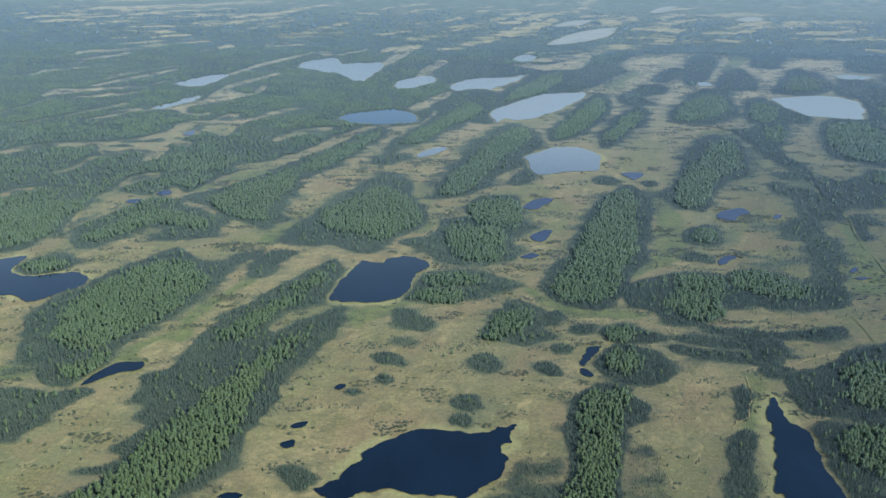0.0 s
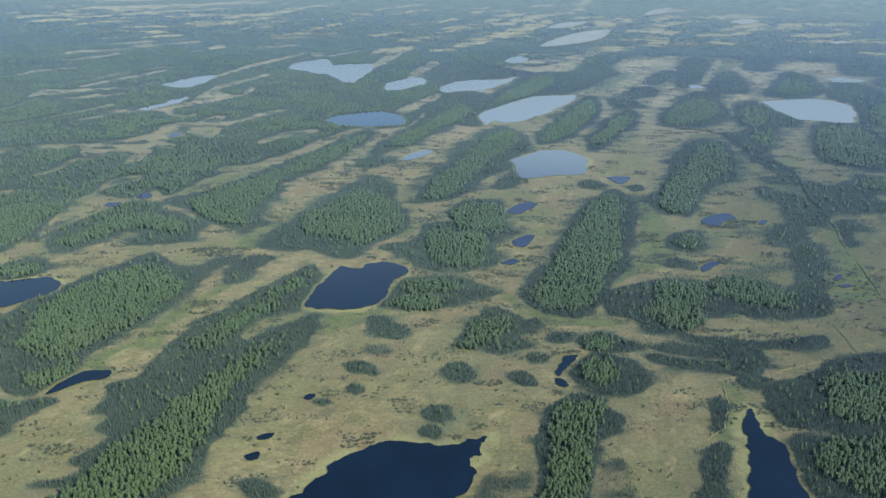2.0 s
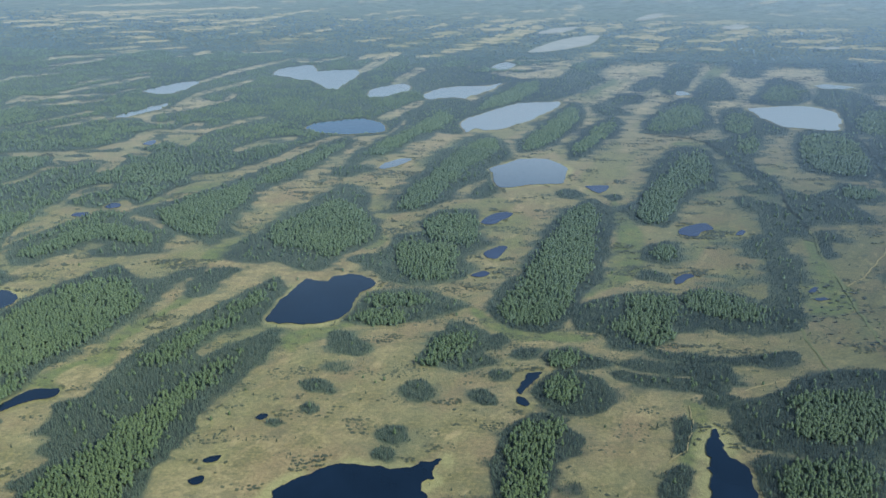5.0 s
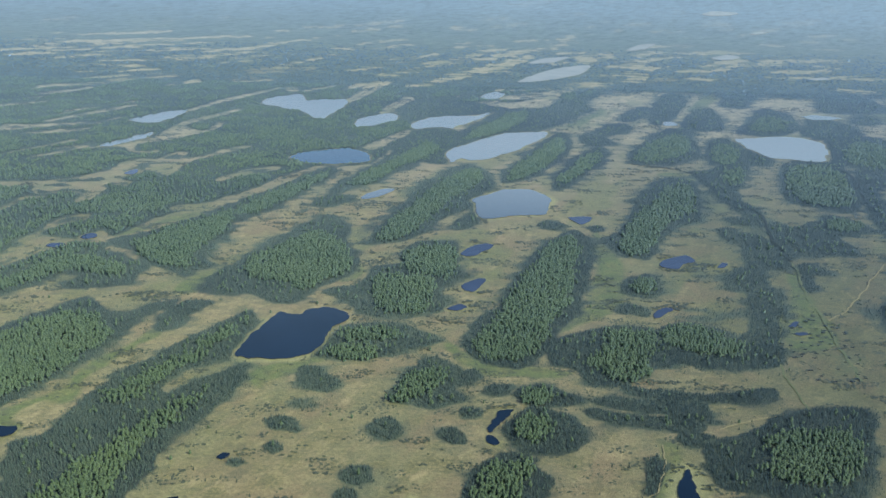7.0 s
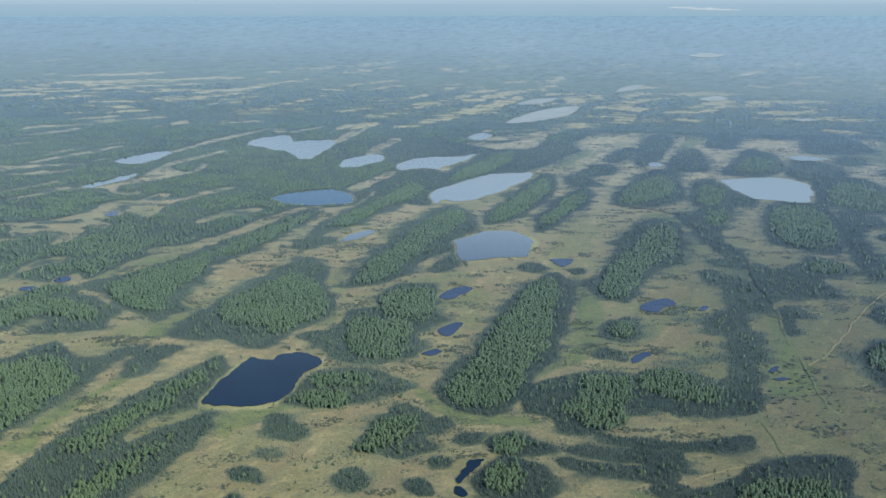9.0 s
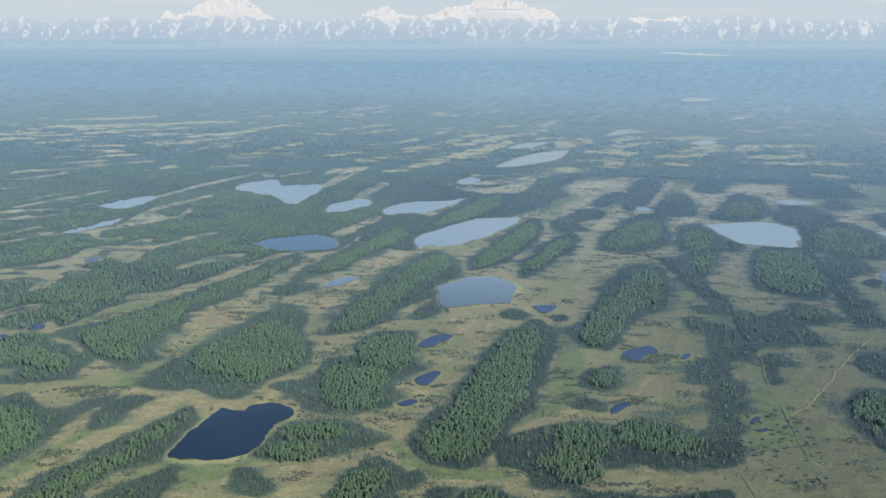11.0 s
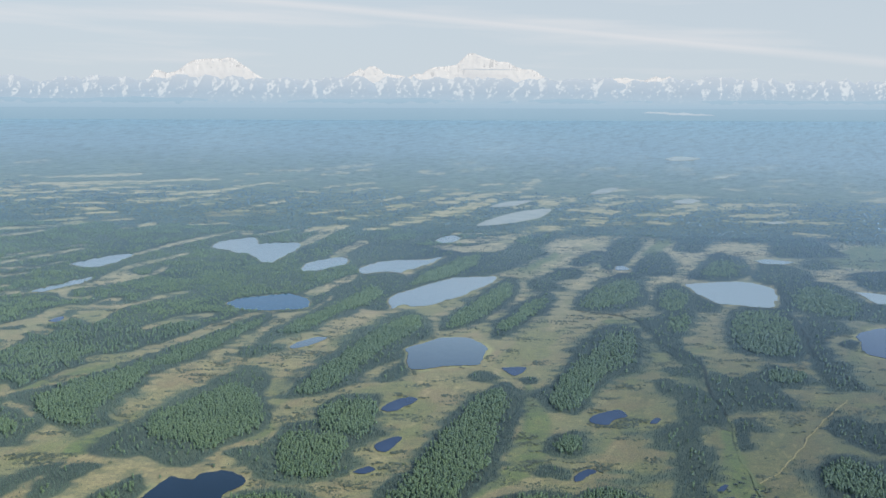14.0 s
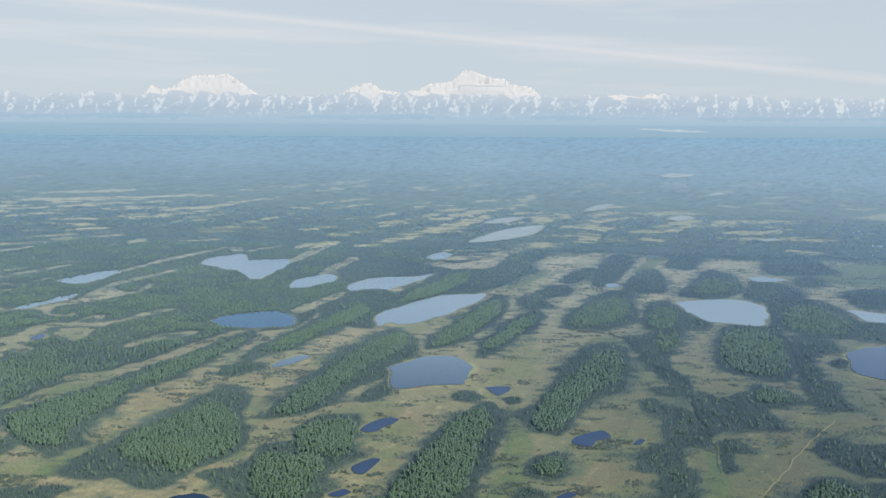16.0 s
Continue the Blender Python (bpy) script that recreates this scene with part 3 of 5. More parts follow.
stand((7, 800), (16, 808), (34, 816), (32, 840), (35, 864), (49, 886), (65, 887), (79, 875), (82, 850), (78, 819), (83, 797), (91, 784), (79, 773), (71, 762), (65, 743), (68, 714), (65, 697), (53, 691), (41, 685), (26, 681), (13, 684), (3, 694), (-13, 722), (-29, 735), (-18, 748), (-5, 752), (5, 775))
stand((195, 925), (207, 933), (212, 911), (211, 875), (203, 826), (196, 796), (190, 768), (179, 730), (172, 701), (164, 685), (155, 669), (147, 650), (138, 627), (128, 608), (117, 593), (95, 600), (84, 616), (84, 638), (89, 662), (94, 682), (105, 698), (113, 710), (118, 739), (123, 758), (131, 776), (147, 823), (160, 863), (173, 893), (185, 909))
stand((229, 893), (238, 912), (253, 936), (268, 974), (285, 1020), (300, 1070), (318, 1112), (348, 1173), (372, 1197), (390, 1183), (388, 1146), (374, 1076), (355, 1002), (339, 975), (318, 961), (291, 915), (271, 870), (260, 841), (251, 847), (237, 856), (232, 876))
stand((218, 750), (229, 777), (247, 796), (254, 785), (248, 752), (232, 742))
stand((206, 703), (215, 718), (227, 711), (230, 696), (216, 698))
stand((223, 950), (235, 955), (235, 935), (223, 930))
stand((80, 947), (88, 972), (100, 995), (106, 1018), (110, 984), (105, 959), (94, 937), (85, 931))
stand((171, 953), (184, 966), (198, 955), (182, 941))
stand((364, 884), (382, 903), (398, 900), (396, 860), (381, 820), (361, 812), (346, 769), (352, 756), (342, 720), (333, 697), (324, 691), (323, 676), (320, 661), (308, 641), (296, 655), (303, 680), (311, 701), (315, 724), (324, 751), (310, 761), (321, 795), (333, 817), (348, 826))
stand((416, 963), (429, 985), (435, 975), (449, 965), (482, 989), (504, 1013), (519, 1002), (528, 981), (522, 954), (497, 938), (475, 927), (473, 882), (465, 869), (440, 868), (417, 861), (397, 852), (395, 868), (399, 895), (405, 923))
stand((357, 943), (373, 956), (373, 936), (391, 929), (398, 913), (393, 894), (376, 902), (355, 914))
stand((383, 993), (400, 999), (415, 980), (408, 963), (386, 972))
stand((397, 828), (410, 837), (415, 822), (414, 804), (395, 803), (390, 809))
stand((389, 799), (396, 799), (387, 767), (378, 758))
stand((476, 818), (495, 841), (512, 839), (520, 827), (569, 830), (528, 758), (485, 759), (477, 789), (472, 798))
stand((415, 706), (428, 729), (445, 742), (462, 749), (471, 731), (513, 733), (449, 620), (413, 618), (407, 645), (407, 669), (410, 689))
stand((556, 1016), (587, 1042), (592, 1019), (572, 984), (571, 953), (564, 933), (534, 931), (539, 971))
stand((148, 1155), (154, 1209), (167, 1255), (190, 1314), (221, 1401), (246, 1474), (270, 1528), (278, 1478), (262, 1384), (243, 1320), (227, 1280), (206, 1224), (189, 1190), (166, 1163))
stand((210, 1131), (219, 1202), (238, 1245), (260, 1302), (285, 1365), (311, 1398), (322, 1390), (308, 1326), (287, 1267), (267, 1230), (245, 1179), (222, 1132))
stand((82, 1363), (98, 1423), (107, 1482), (121, 1558), (152, 1644), (176, 1725), (223, 1803), (279, 1812), (318, 1912), (367, 2064), (421, 2175), (438, 2116), (407, 1997), (367, 1888), (373, 1812), (335, 1735), (293, 1645), (256, 1581), (234, 1550), (205, 1541), (171, 1516), (147, 1477), (111, 1420))
stand((-44, 1109), (-46, 1152), (-37, 1185), (-17, 1237), (-7, 1293), (6, 1334), (-2, 1384), (9, 1412), (22, 1471), (33, 1524), (56, 1543), (84, 1542), (102, 1507), (98, 1432), (86, 1385), (78, 1342), (81, 1276), (64, 1263), (41, 1272), (28, 1241), (8, 1205), (-2, 1157), (-19, 1125))
stand((-3, 1732), (13, 1846), (44, 1933), (78, 2011), (108, 1945), (148, 1868), (169, 1832), (201, 1800), (177, 1760), (133, 1712), (82, 1698), (52, 1673), (28, 1638), (15, 1606))
stand((114, 1903), (139, 2041), (165, 2065), (156, 1953), (137, 1907))
stand((296, 1480), (320, 1519), (337, 1485), (334, 1437), (313, 1411), (298, 1433))
stand((331, 1536), (363, 1613), (398, 1641), (400, 1600), (375, 1542), (342, 1511))
stand((-75, 1021), (-68, 1053), (-51, 1068), (-31, 1056), (-46, 1030), (-61, 1013))
stand((-62, 1093), (-55, 1143), (-44, 1159), (-39, 1109), (-50, 1081))
stand((342, 1291), (349, 1351), (379, 1419), (427, 1522), (464, 1580), (494, 1601), (497, 1557), (470, 1453), (461, 1384), (432, 1320), (403, 1298), (368, 1283))
stand((457, 1322), (481, 1408), (514, 1482), (538, 1500), (542, 1438), (547, 1385), (553, 1340), (533, 1292), (506, 1297), (479, 1287), (462, 1296))
stand((409, 1227), (437, 1247), (467, 1285), (507, 1301), (477, 1217), (438, 1136), (425, 1080), (429, 1031), (419, 995), (407, 1010), (404, 1065), (402, 1105), (407, 1163))
stand((507, 1171), (530, 1238), (557, 1294), (590, 1328), (623, 1328), (637, 1302), (622, 1230), (595, 1149), (567, 1078), (540, 1039), (519, 1042), (497, 1060), (486, 1085), (493, 1126))
stand((621, 1282), (658, 1364), (681, 1431), (707, 1505), (745, 1561), (775, 1565), (799, 1552), (806, 1507), (804, 1445), (788, 1377), (800, 1370), (864, 1345), (808, 1247), (733, 1240), (719, 1256), (687, 1253), (662, 1268), (654, 1304))
stand((646, 1267), (662, 1251), (686, 1236), (666, 1186), (632, 1167), (607, 1122), (592, 1067), (576, 1018), (574, 995), (551, 1005), (568, 1065), (602, 1150))
stand((582, 1568), (621, 1660), (683, 1787), (732, 1868), (747, 1810), (724, 1674), (695, 1610), (657, 1561), (613, 1545))
stand((753, 1709), (783, 1746), (809, 1717), (815, 1656), (786, 1567), (743, 1535), (711, 1516), (698, 1529), (690, 1571))
stand((494, 1596), (517, 1676), (551, 1767), (594, 1846), (618, 1850), (591, 1719), (559, 1604), (527, 1577))
stand((453, 1667), (489, 1808), (543, 1976), (585, 2074), (604, 2049), (589, 1941), (541, 1816), (485, 1672), (457, 1637))
stand((402, 1692), (443, 1801), (489, 1860), (495, 1808), (451, 1732), (411, 1662))
stand((658, 1911), (720, 2098), (810, 2330), (900, 2474), (926, 2415), (835, 2169), (750, 2011), (695, 1877), (665, 1872))
stand((834, 2071), (885, 2158), (972, 2281), (1019, 2257), (1022, 2104), (1012, 1968), (973, 1859), (903, 1834), (843, 1825), (850, 1902), (911, 2038), (874, 2059))
stand((843, 1722), (893, 1796), (906, 1778), (891, 1709), (845, 1678))
stand((898, 1637), (957, 1675), (1020, 1653), (939, 1508), (858, 1484), (857, 1533))
stand((629, 1123), (649, 1136), (651, 1120), (630, 1104))
scrub((-260, 492), (-248, 496), (-239, 491), (-246, 483), (-255, 481))
scrub((-59, 393), (-53, 399), (-45, 401), (-47, 396), (-55, 389))
scrub((-31, 539), (-22, 546), (-5, 543), (-10, 531), (-25, 529))
scrub((39, 392), (46, 401), (56, 402), (67, 398), (66, 380), (63, 365), (57, 344), (19, 344), (23, 365), (31, 375))
scrub((98, 407), (113, 412), (115, 386), (113, 366), (106, 345), (85, 345), (92, 381))
scrub((117, 459), (127, 456), (133, 448), (122, 440), (110, 437))
scrub((-19, 924), (-12, 955), (2, 981), (18, 1000), (11, 952), (-1, 906), (-13, 887))
scrub((76, 875), (88, 867), (85, 819), (93, 788), (82, 776), (78, 819))
scrub((388, 1146), (395, 1104), (377, 1027), (354, 976), (337, 968), (361, 1025))
scrub((84, 797), (98, 802), (103, 788), (88, 783))
scrub((403, 734), (423, 743), (426, 729), (408, 695), (400, 696))
scrub((487, 865), (508, 875), (518, 867), (504, 855), (488, 854))
scrub((246, 699), (267, 716), (292, 712), (315, 718), (307, 691), (272, 684), (252, 688))
scrub((288, 798), (301, 808), (308, 799), (300, 787), (289, 789))
birches((-250, 557), (-254, 591), (-248, 619), (-240, 644), (-225, 667), (-211, 681), (-190, 666), (-171, 644), (-169, 627), (-177, 599), (-185, 573), (-195, 554), (-206, 532), (-217, 515), (-235, 522), (-243, 531))
birches((-221, 484), (-212, 499), (-205, 513), (-202, 491), (-211, 478))
birches((-165, 358), (-158, 368), (-150, 393), (-143, 415), (-134, 436), (-127, 458), (-120, 472), (-115, 494), (-105, 514), (-97, 530), (-86, 544), (-87, 533), (-91, 516), (-98, 494), (-101, 476), (-104, 455), (-103, 433), (-107, 410), (-110, 399), (-116, 379), (-123, 365), (-122, 345), (-168, 342))
birches((-141, 542), (-134, 551), (-127, 570), (-115, 591), (-102, 612), (-97, 604), (-106, 586), (-118, 566), (-121, 543), (-130, 534))
birches((-104, 626), (-96, 645), (-88, 660), (-84, 645), (-92, 624), (-98, 615))
birches((-14, 610), (-4, 621), (13, 624), (23, 617), (21, 603), (4, 600))
birches((-6, 648), (9, 658), (30, 652), (26, 639), (0, 633))
birches((33, 545), (39, 564), (47, 576), (62, 586), (67, 576), (61, 557), (49, 548), (41, 537))
birches((88, 463), (99, 470), (109, 469), (110, 457), (101, 438), (95, 414), (90, 388), (85, 363), (80, 344), (61, 344), (65, 368), (74, 387), (79, 414), (80, 437))
birches((109, 515), (119, 525), (127, 520), (125, 500), (115, 492), (108, 501))
birches((115, 551), (126, 559), (134, 552), (128, 541), (117, 541))
birches((188, 657), (207, 661), (220, 652), (217, 629), (206, 612), (205, 591), (191, 575), (177, 580), (173, 595), (166, 600), (182, 633))
birches((230, 659), (250, 672), (265, 662), (273, 648), (281, 636), (271, 619), (254, 619), (241, 629), (227, 640))
birches((251, 499), (262, 505), (280, 508), (304, 505), (279, 454), (255, 454), (244, 457), (241, 467), (248, 481))
birches((221, 425), (236, 432), (244, 431), (266, 429), (241, 381), (223, 390), (214, 400), (214, 411))
birches((-405, 810), (-387, 829), (-365, 842), (-338, 843), (-339, 802), (-335, 761), (-341, 733), (-352, 714), (-392, 701), (-440, 798))
birches((-318, 664), (-309, 677), (-296, 680), (-292, 665), (-308, 654))
birches((-300, 730), (-290, 759), (-281, 792), (-274, 810), (-251, 815), (-226, 800), (-208, 786), (-210, 770), (-230, 772), (-253, 783), (-267, 760), (-280, 736))
birches((-221, 859), (-208, 886), (-188, 920), (-174, 947), (-155, 980), (-149, 918), (-159, 863), (-161, 822), (-156, 793), (-177, 799), (-197, 813))
birches((-155, 980), (-137, 1028), (-118, 1081), (-96, 1139), (-76, 1188), (-78, 1156), (-95, 1096), (-113, 1030), (-132, 982))
birches((-104, 789), (-102, 818), (-87, 859), (-72, 886), (-55, 909), (-36, 888), (-25, 854), (-17, 815), (-19, 786), (-34, 762), (-39, 745), (-47, 739), (-60, 757), (-79, 765), (-95, 773))
birches((6, 895), (16, 960), (33, 1005), (45, 1055), (62, 1110), (88, 1188), (114, 1230), (124, 1175), (102, 1113), (77, 1057), (66, 1008), (50, 962), (37, 915), (20, 888))
birches((9, 767), (19, 781), (38, 775), (56, 776), (58, 750), (55, 719), (53, 697), (37, 691), (22, 695), (13, 718))
birches((35, 803), (35, 834), (43, 858), (61, 868), (77, 860), (78, 813), (74, 784), (56, 780), (41, 789))
birches((187, 902), (198, 903), (195, 859), (187, 819), (179, 776), (171, 737), (162, 707), (147, 679), (141, 650), (130, 622), (113, 605), (92, 612), (95, 648), (111, 688), (124, 728), (137, 773), (154, 817), (168, 866))
birches((250, 906), (272, 967), (293, 1013), (319, 1064), (351, 1135), (376, 1152), (375, 1108), (349, 1017), (324, 988), (291, 928), (273, 881), (251, 851), (242, 870))
birches((228, 758), (239, 778), (249, 776), (243, 752), (230, 745))
birches((481, 971), (505, 999), (523, 985), (511, 956), (485, 951))
birches((420, 707), (440, 730), (455, 735), (462, 714), (473, 692), (437, 665), (422, 675), (416, 690))
birches((155, 1169), (170, 1236), (198, 1313), (230, 1401), (262, 1480), (259, 1395), (229, 1301), (199, 1225), (174, 1180))
birches((219, 1168), (246, 1243), (281, 1334), (304, 1357), (284, 1276), (253, 1210), (228, 1154))
birches((111, 1447), (130, 1536), (161, 1615), (196, 1715), (236, 1763), (223, 1654), (188, 1560), (157, 1503))
birches((-40, 1121), (-27, 1193), (-3, 1254), (22, 1326), (51, 1416), (69, 1373), (48, 1297), (20, 1249), (-4, 1179), (-20, 1131))
birches((352, 1302), (364, 1364), (402, 1448), (456, 1525), (475, 1506), (447, 1394), (399, 1319))
birches((466, 1326), (492, 1413), (519, 1453), (523, 1390), (496, 1317), (470, 1295))
birches((449, 1222), (485, 1267), (469, 1207), (439, 1157))
birches((511, 1164), (545, 1248), (582, 1295), (612, 1291), (614, 1237), (583, 1140), (546, 1061), (523, 1059), (500, 1078))
birches((671, 1355), (730, 1473), (771, 1502), (775, 1431), (769, 1358), (725, 1283), (686, 1287), (671, 1316))
birches((619, 1618), (701, 1777), (716, 1724), (686, 1627), (634, 1580))
opening((-731, 1881), (-686, 1934), (-671, 1984), (-653, 1968), (-679, 1891), (-717, 1850))
opening((-583, 1551), (-555, 1616), (-533, 1684), (-500, 1746), (-490, 1733), (-514, 1660), (-545, 1592), (-574, 1530))
opening((-575, 1420), (-542, 1459), (-499, 1480), (-485, 1498), (-489, 1456), (-528, 1426))
opening((-386, 1694), (-370, 1782), (-347, 1865), (-319, 1939), (-280, 2040), (-268, 2023), (-295, 1935), (-322, 1853), (-354, 1763), (-373, 1682))
opening((-268, 2043), (-238, 2048), (-223, 1993), (-243, 1971))
opening((-489, 1242), (-466, 1290), (-442, 1342), (-420, 1336), (-397, 1347), (-371, 1413), (-367, 1437), (-364, 1525), (-354, 1584), (-313, 1685), (-292, 1722), (-300, 1673), (-327, 1588), (-347, 1528), (-306, 1480), (-301, 1562), (-288, 1547), (-289, 1482), (-312, 1439), (-327, 1404), (-352, 1378), (-368, 1355), (-357, 1302), (-331, 1317), (-326, 1290), (-361, 1294), (-391, 1331), (-432, 1318), (-457, 1268))
opening((-409, 1077), (-391, 1121), (-365, 1154), (-353, 1193), (-356, 1220), (-341, 1258), (-317, 1253), (-311, 1280), (-297, 1309), (-284, 1302), (-280, 1264), (-259, 1285), (-248, 1326), (-230, 1349), (-204, 1361), (-222, 1317), (-242, 1276), (-264, 1247), (-267, 1212), (-266, 1163), (-274, 1147), (-295, 1167), (-317, 1190), (-307, 1153), (-319, 1158), (-321, 1127), (-303, 1115), (-302, 1087), (-329, 1098), (-339, 1075), (-321, 1046), (-322, 1021), (-335, 1008), (-344, 1044), (-361, 1055), (-391, 1040))
opening((-211, 1138), (-199, 1169), (-179, 1204), (-147, 1224), (-137, 1208), (-159, 1179), (-181, 1155), (-200, 1124))
opening((-227, 1005), (-195, 1019), (-184, 1044), (-167, 1071), (-150, 1108), (-134, 1160), (-114, 1203), (-91, 1237), (-62, 1243), (-73, 1214), (-103, 1178), (-115, 1131), (-132, 1087), (-154, 1046), (-166, 1021), (-177, 997), (-202, 984), (-225, 982))
opening((-249, 873), (-235, 882), (-231, 904), (-224, 930), (-202, 945), (-182, 974), (-204, 988), (-229, 960), (-238, 939), (-243, 909))
opening((-88, 981), (-88, 1027), (-82, 1097), (-70, 1198), (-61, 1209), (-70, 1107), (-78, 1040), (-79, 1009), (-82, 977))
opening((-46, 1370), (-19, 1442), (10, 1521), (28, 1534), (22, 1481), (-1, 1420), (-14, 1374), (-31, 1338))
opening((-42, 1706), (-21, 1765), (-3, 1925), (8, 1944), (2, 1805), (-1, 1712), (-21, 1696))
opening((-116, 1809), (-105, 1907), (-72, 2050), (-57, 2189), (-42, 2159), (-66, 1985), (-90, 1868))
opening((-516, 1053), (-496, 1085), (-456, 1107), (-404, 1116), (-376, 1142), (-352, 1182), (-325, 1221), (-302, 1223), (-310, 1163), (-328, 1121), (-351, 1104), (-371, 1080), (-424, 1077), (-470, 1071), (-507, 1034))
opening((-415, 952), (-405, 990), (-400, 1037), (-378, 1041), (-364, 1081), (-355, 1094), (-324, 1083), (-320, 1045), (-325, 1016), (-333, 1044), (-359, 1063), (-375, 1030), (-391, 1021), (-395, 980), (-404, 955))
opening((-451, 841), (-433, 872), (-429, 889), (-415, 896), (-402, 906), (-405, 884), (-419, 867), (-425, 854), (-444, 826))
opening((-326, 755), (-332, 797), (-333, 843), (-335, 862), (-329, 894), (-330, 932), (-319, 957), (-300, 965), (-296, 941), (-309, 924), (-321, 888), (-283, 875), (-269, 908), (-252, 887), (-244, 899), (-225, 945), (-206, 971), (-188, 1011), (-162, 1054), (-158, 1026), (-181, 972), (-205, 934), (-224, 889), (-238, 877), (-218, 864), (-208, 845), (-244, 857), (-279, 861), (-292, 835), (-306, 798), (-319, 763), (-328, 724), (-333, 702), (-340, 709), (-334, 739))
fen((-206, 474), (-203, 492), (-200, 513), (-190, 528), (-180, 541), (-172, 555), (-170, 574), (-165, 599), (-153, 621), (-143, 651), (-137, 645), (-148, 616), (-158, 589), (-163, 569), (-157, 546), (-163, 533), (-175, 537), (-183, 526), (-185, 512), (-178, 504), (-196, 503), (-204, 487))
fen((-150, 730), (-151, 758), (-146, 776), (-132, 789), (-121, 801), (-122, 786), (-129, 766), (-128, 740), (-135, 730))
fen((229, 931), (232, 876), (232, 827), (228, 783), (209, 720), (187, 686), (167, 670), (150, 654), (160, 685), (180, 713), (199, 782), (209, 842), (218, 911))
fen((69, 640), (80, 623), (94, 602), (113, 594), (136, 593), (156, 589), (137, 578), (99, 582), (77, 602), (69, 623))
fen((381, 820), (391, 813), (378, 764), (369, 727), (367, 693), (353, 643), (316, 633), (330, 691), (344, 714), (366, 763))
fen((558, 1818), (633, 1991), (709, 2198), (721, 2148), (657, 1969), (588, 1823))
fen((891, 1832), (1004, 1926), (1166, 2082), (1300, 2104), (1081, 1722), (967, 1694), (912, 1731))
fen((-66, 577), (-52, 592), (-32, 593), (-27, 583), (-46, 573), (-49, 558), (-57, 563))
fen((187, 498), (200, 494), (186, 456), (173, 431), (173, 440), (184, 469))
fen((-277, 486), (-261, 494), (-240, 493), (-237, 484), (-254, 478))
fen((-29, 895), (-20, 869), (-7, 814), (1, 793), (-8, 774), (-20, 761), (-12, 799), (-19, 845))
fen((-262, 902), (-232, 923), (-218, 961), (-195, 980), (-185, 963), (-218, 930), (-233, 897), (-248, 881))
fen((294, 1615), (329, 1694), (366, 1767), (392, 1830), (388, 1771), (349, 1684), (317, 1607))
fen((359, 1222), (387, 1232), (404, 1210), (399, 1187), (372, 1197))
fen((-72, 602), (-52, 592), (-28, 600), (-12, 620), (-14, 604), (-31, 590), (-51, 581), (-67, 589))
lake((264, 2241), (304, 2371), (401, 2585), (513, 2699), (449, 2459), (344, 2300))
lake((338, 2723), (412, 2900), (491, 2952), (409, 2752))
lake((733, 3256), (841, 3535), (918, 3606), (811, 3319))
lake((964, 3031), (1066, 3177), (1080, 3092), (994, 2956))
lake((1274, 4256), (1341, 4308), (1446, 4287), (1402, 4245), (1306, 4229))
lake((1058, 2468), (1112, 2506), (1117, 2468), (1068, 2433))
lake((1381, 3911), (1447, 3963), (1482, 3956), (1415, 3904))
glade((-699, 1903, 14), (-666, 1941, 14))
glade((-661, 1951, 4), (-665, 1972, 5))
glade((-559, 1569, 4), (-539, 1647, 4))
glade((-537, 1652, 4), (-494, 1733, 5))
glade((-668, 2101, 16), (-633, 2131, 16))
glade((-651, 2070, 6), (-623, 2124, 7))
glade((-618, 2146, 14), (-516, 2259, 15))
glade((-521, 2030, 10), (-471, 2111, 11))
glade((-782, 2258, 15), (-765, 2269, 15))
glade((-756, 2413, 13), (-737, 2437, 12))
glade((-696, 2292, 14), (-652, 2345, 17))
glade((-719, 2392, 14), (-691, 2419, 15))
glade((-388, 2128, 18), (-326, 2166, 19))
glade((-529, 2514, 9), (-490, 2564, 9))
glade((-466, 2584, 19), (-425, 2673, 21))
glade((-461, 2752, 10), (-433, 2823, 10))
glade((-650, 2598, 14), (-598, 2736, 15))
glade((-587, 2755, 17), (-498, 2861, 18))
glade((-985, 2553, 20), (-957, 2607, 22))
glade((-946, 2646, 20), (-883, 2692, 21))
glade((-1169, 2979, 23), (-1154, 2992, 22))
glade((-1016, 2817, 22), (-968, 2875, 24))
glade((-940, 2913, 43), (-896, 2975, 48))
glade((-911, 2806, 22), (-814, 2869, 23))
glade((-1240, 3432, 33), (-1166, 3481, 36))
glade((-1114, 3529, 66), (-1004, 3647, 48))
glade((-1382, 3463, 24), (-1335, 3481, 26))
glade((-1025, 3230, 34), (-913, 3335, 37))
glade((-863, 3160, 19), (-829, 3232, 21))
glade((-842, 3309, 36), (-788, 3405, 39))
glade((-739, 3450, 58), (-665, 3494, 61))
glade((-757, 3129, 25), (-712, 3218, 27))
glade((-739, 2948, 41), (-733, 2953, 42))
glade((-776, 2849, 22), (-660, 2937, 23))
glade((-626, 2940, 30), (-541, 3016, 31))
glade((-531, 2992, 10), (-478, 3254, 13))
glade((-472, 3272, 15), (-327, 3596, 16))
glade((-585, 3452, 16), (-533, 3517, 17))
glade((-347, 2417, 7), (-325, 2515, 8))
glade((-335, 2527, 15), (-306, 2607, 16))
glade((-301, 2623, 8), (-247, 2840, 10))
glade((-443, 3861, 24), (-373, 3903, 22))
glade((-552, 3751, 20), (-473, 3787, 20))
glade((-1540, 3906, 13), (-1427, 3990, 10))
glade((-1569, 4143, 11), (-1542, 4154, 13))
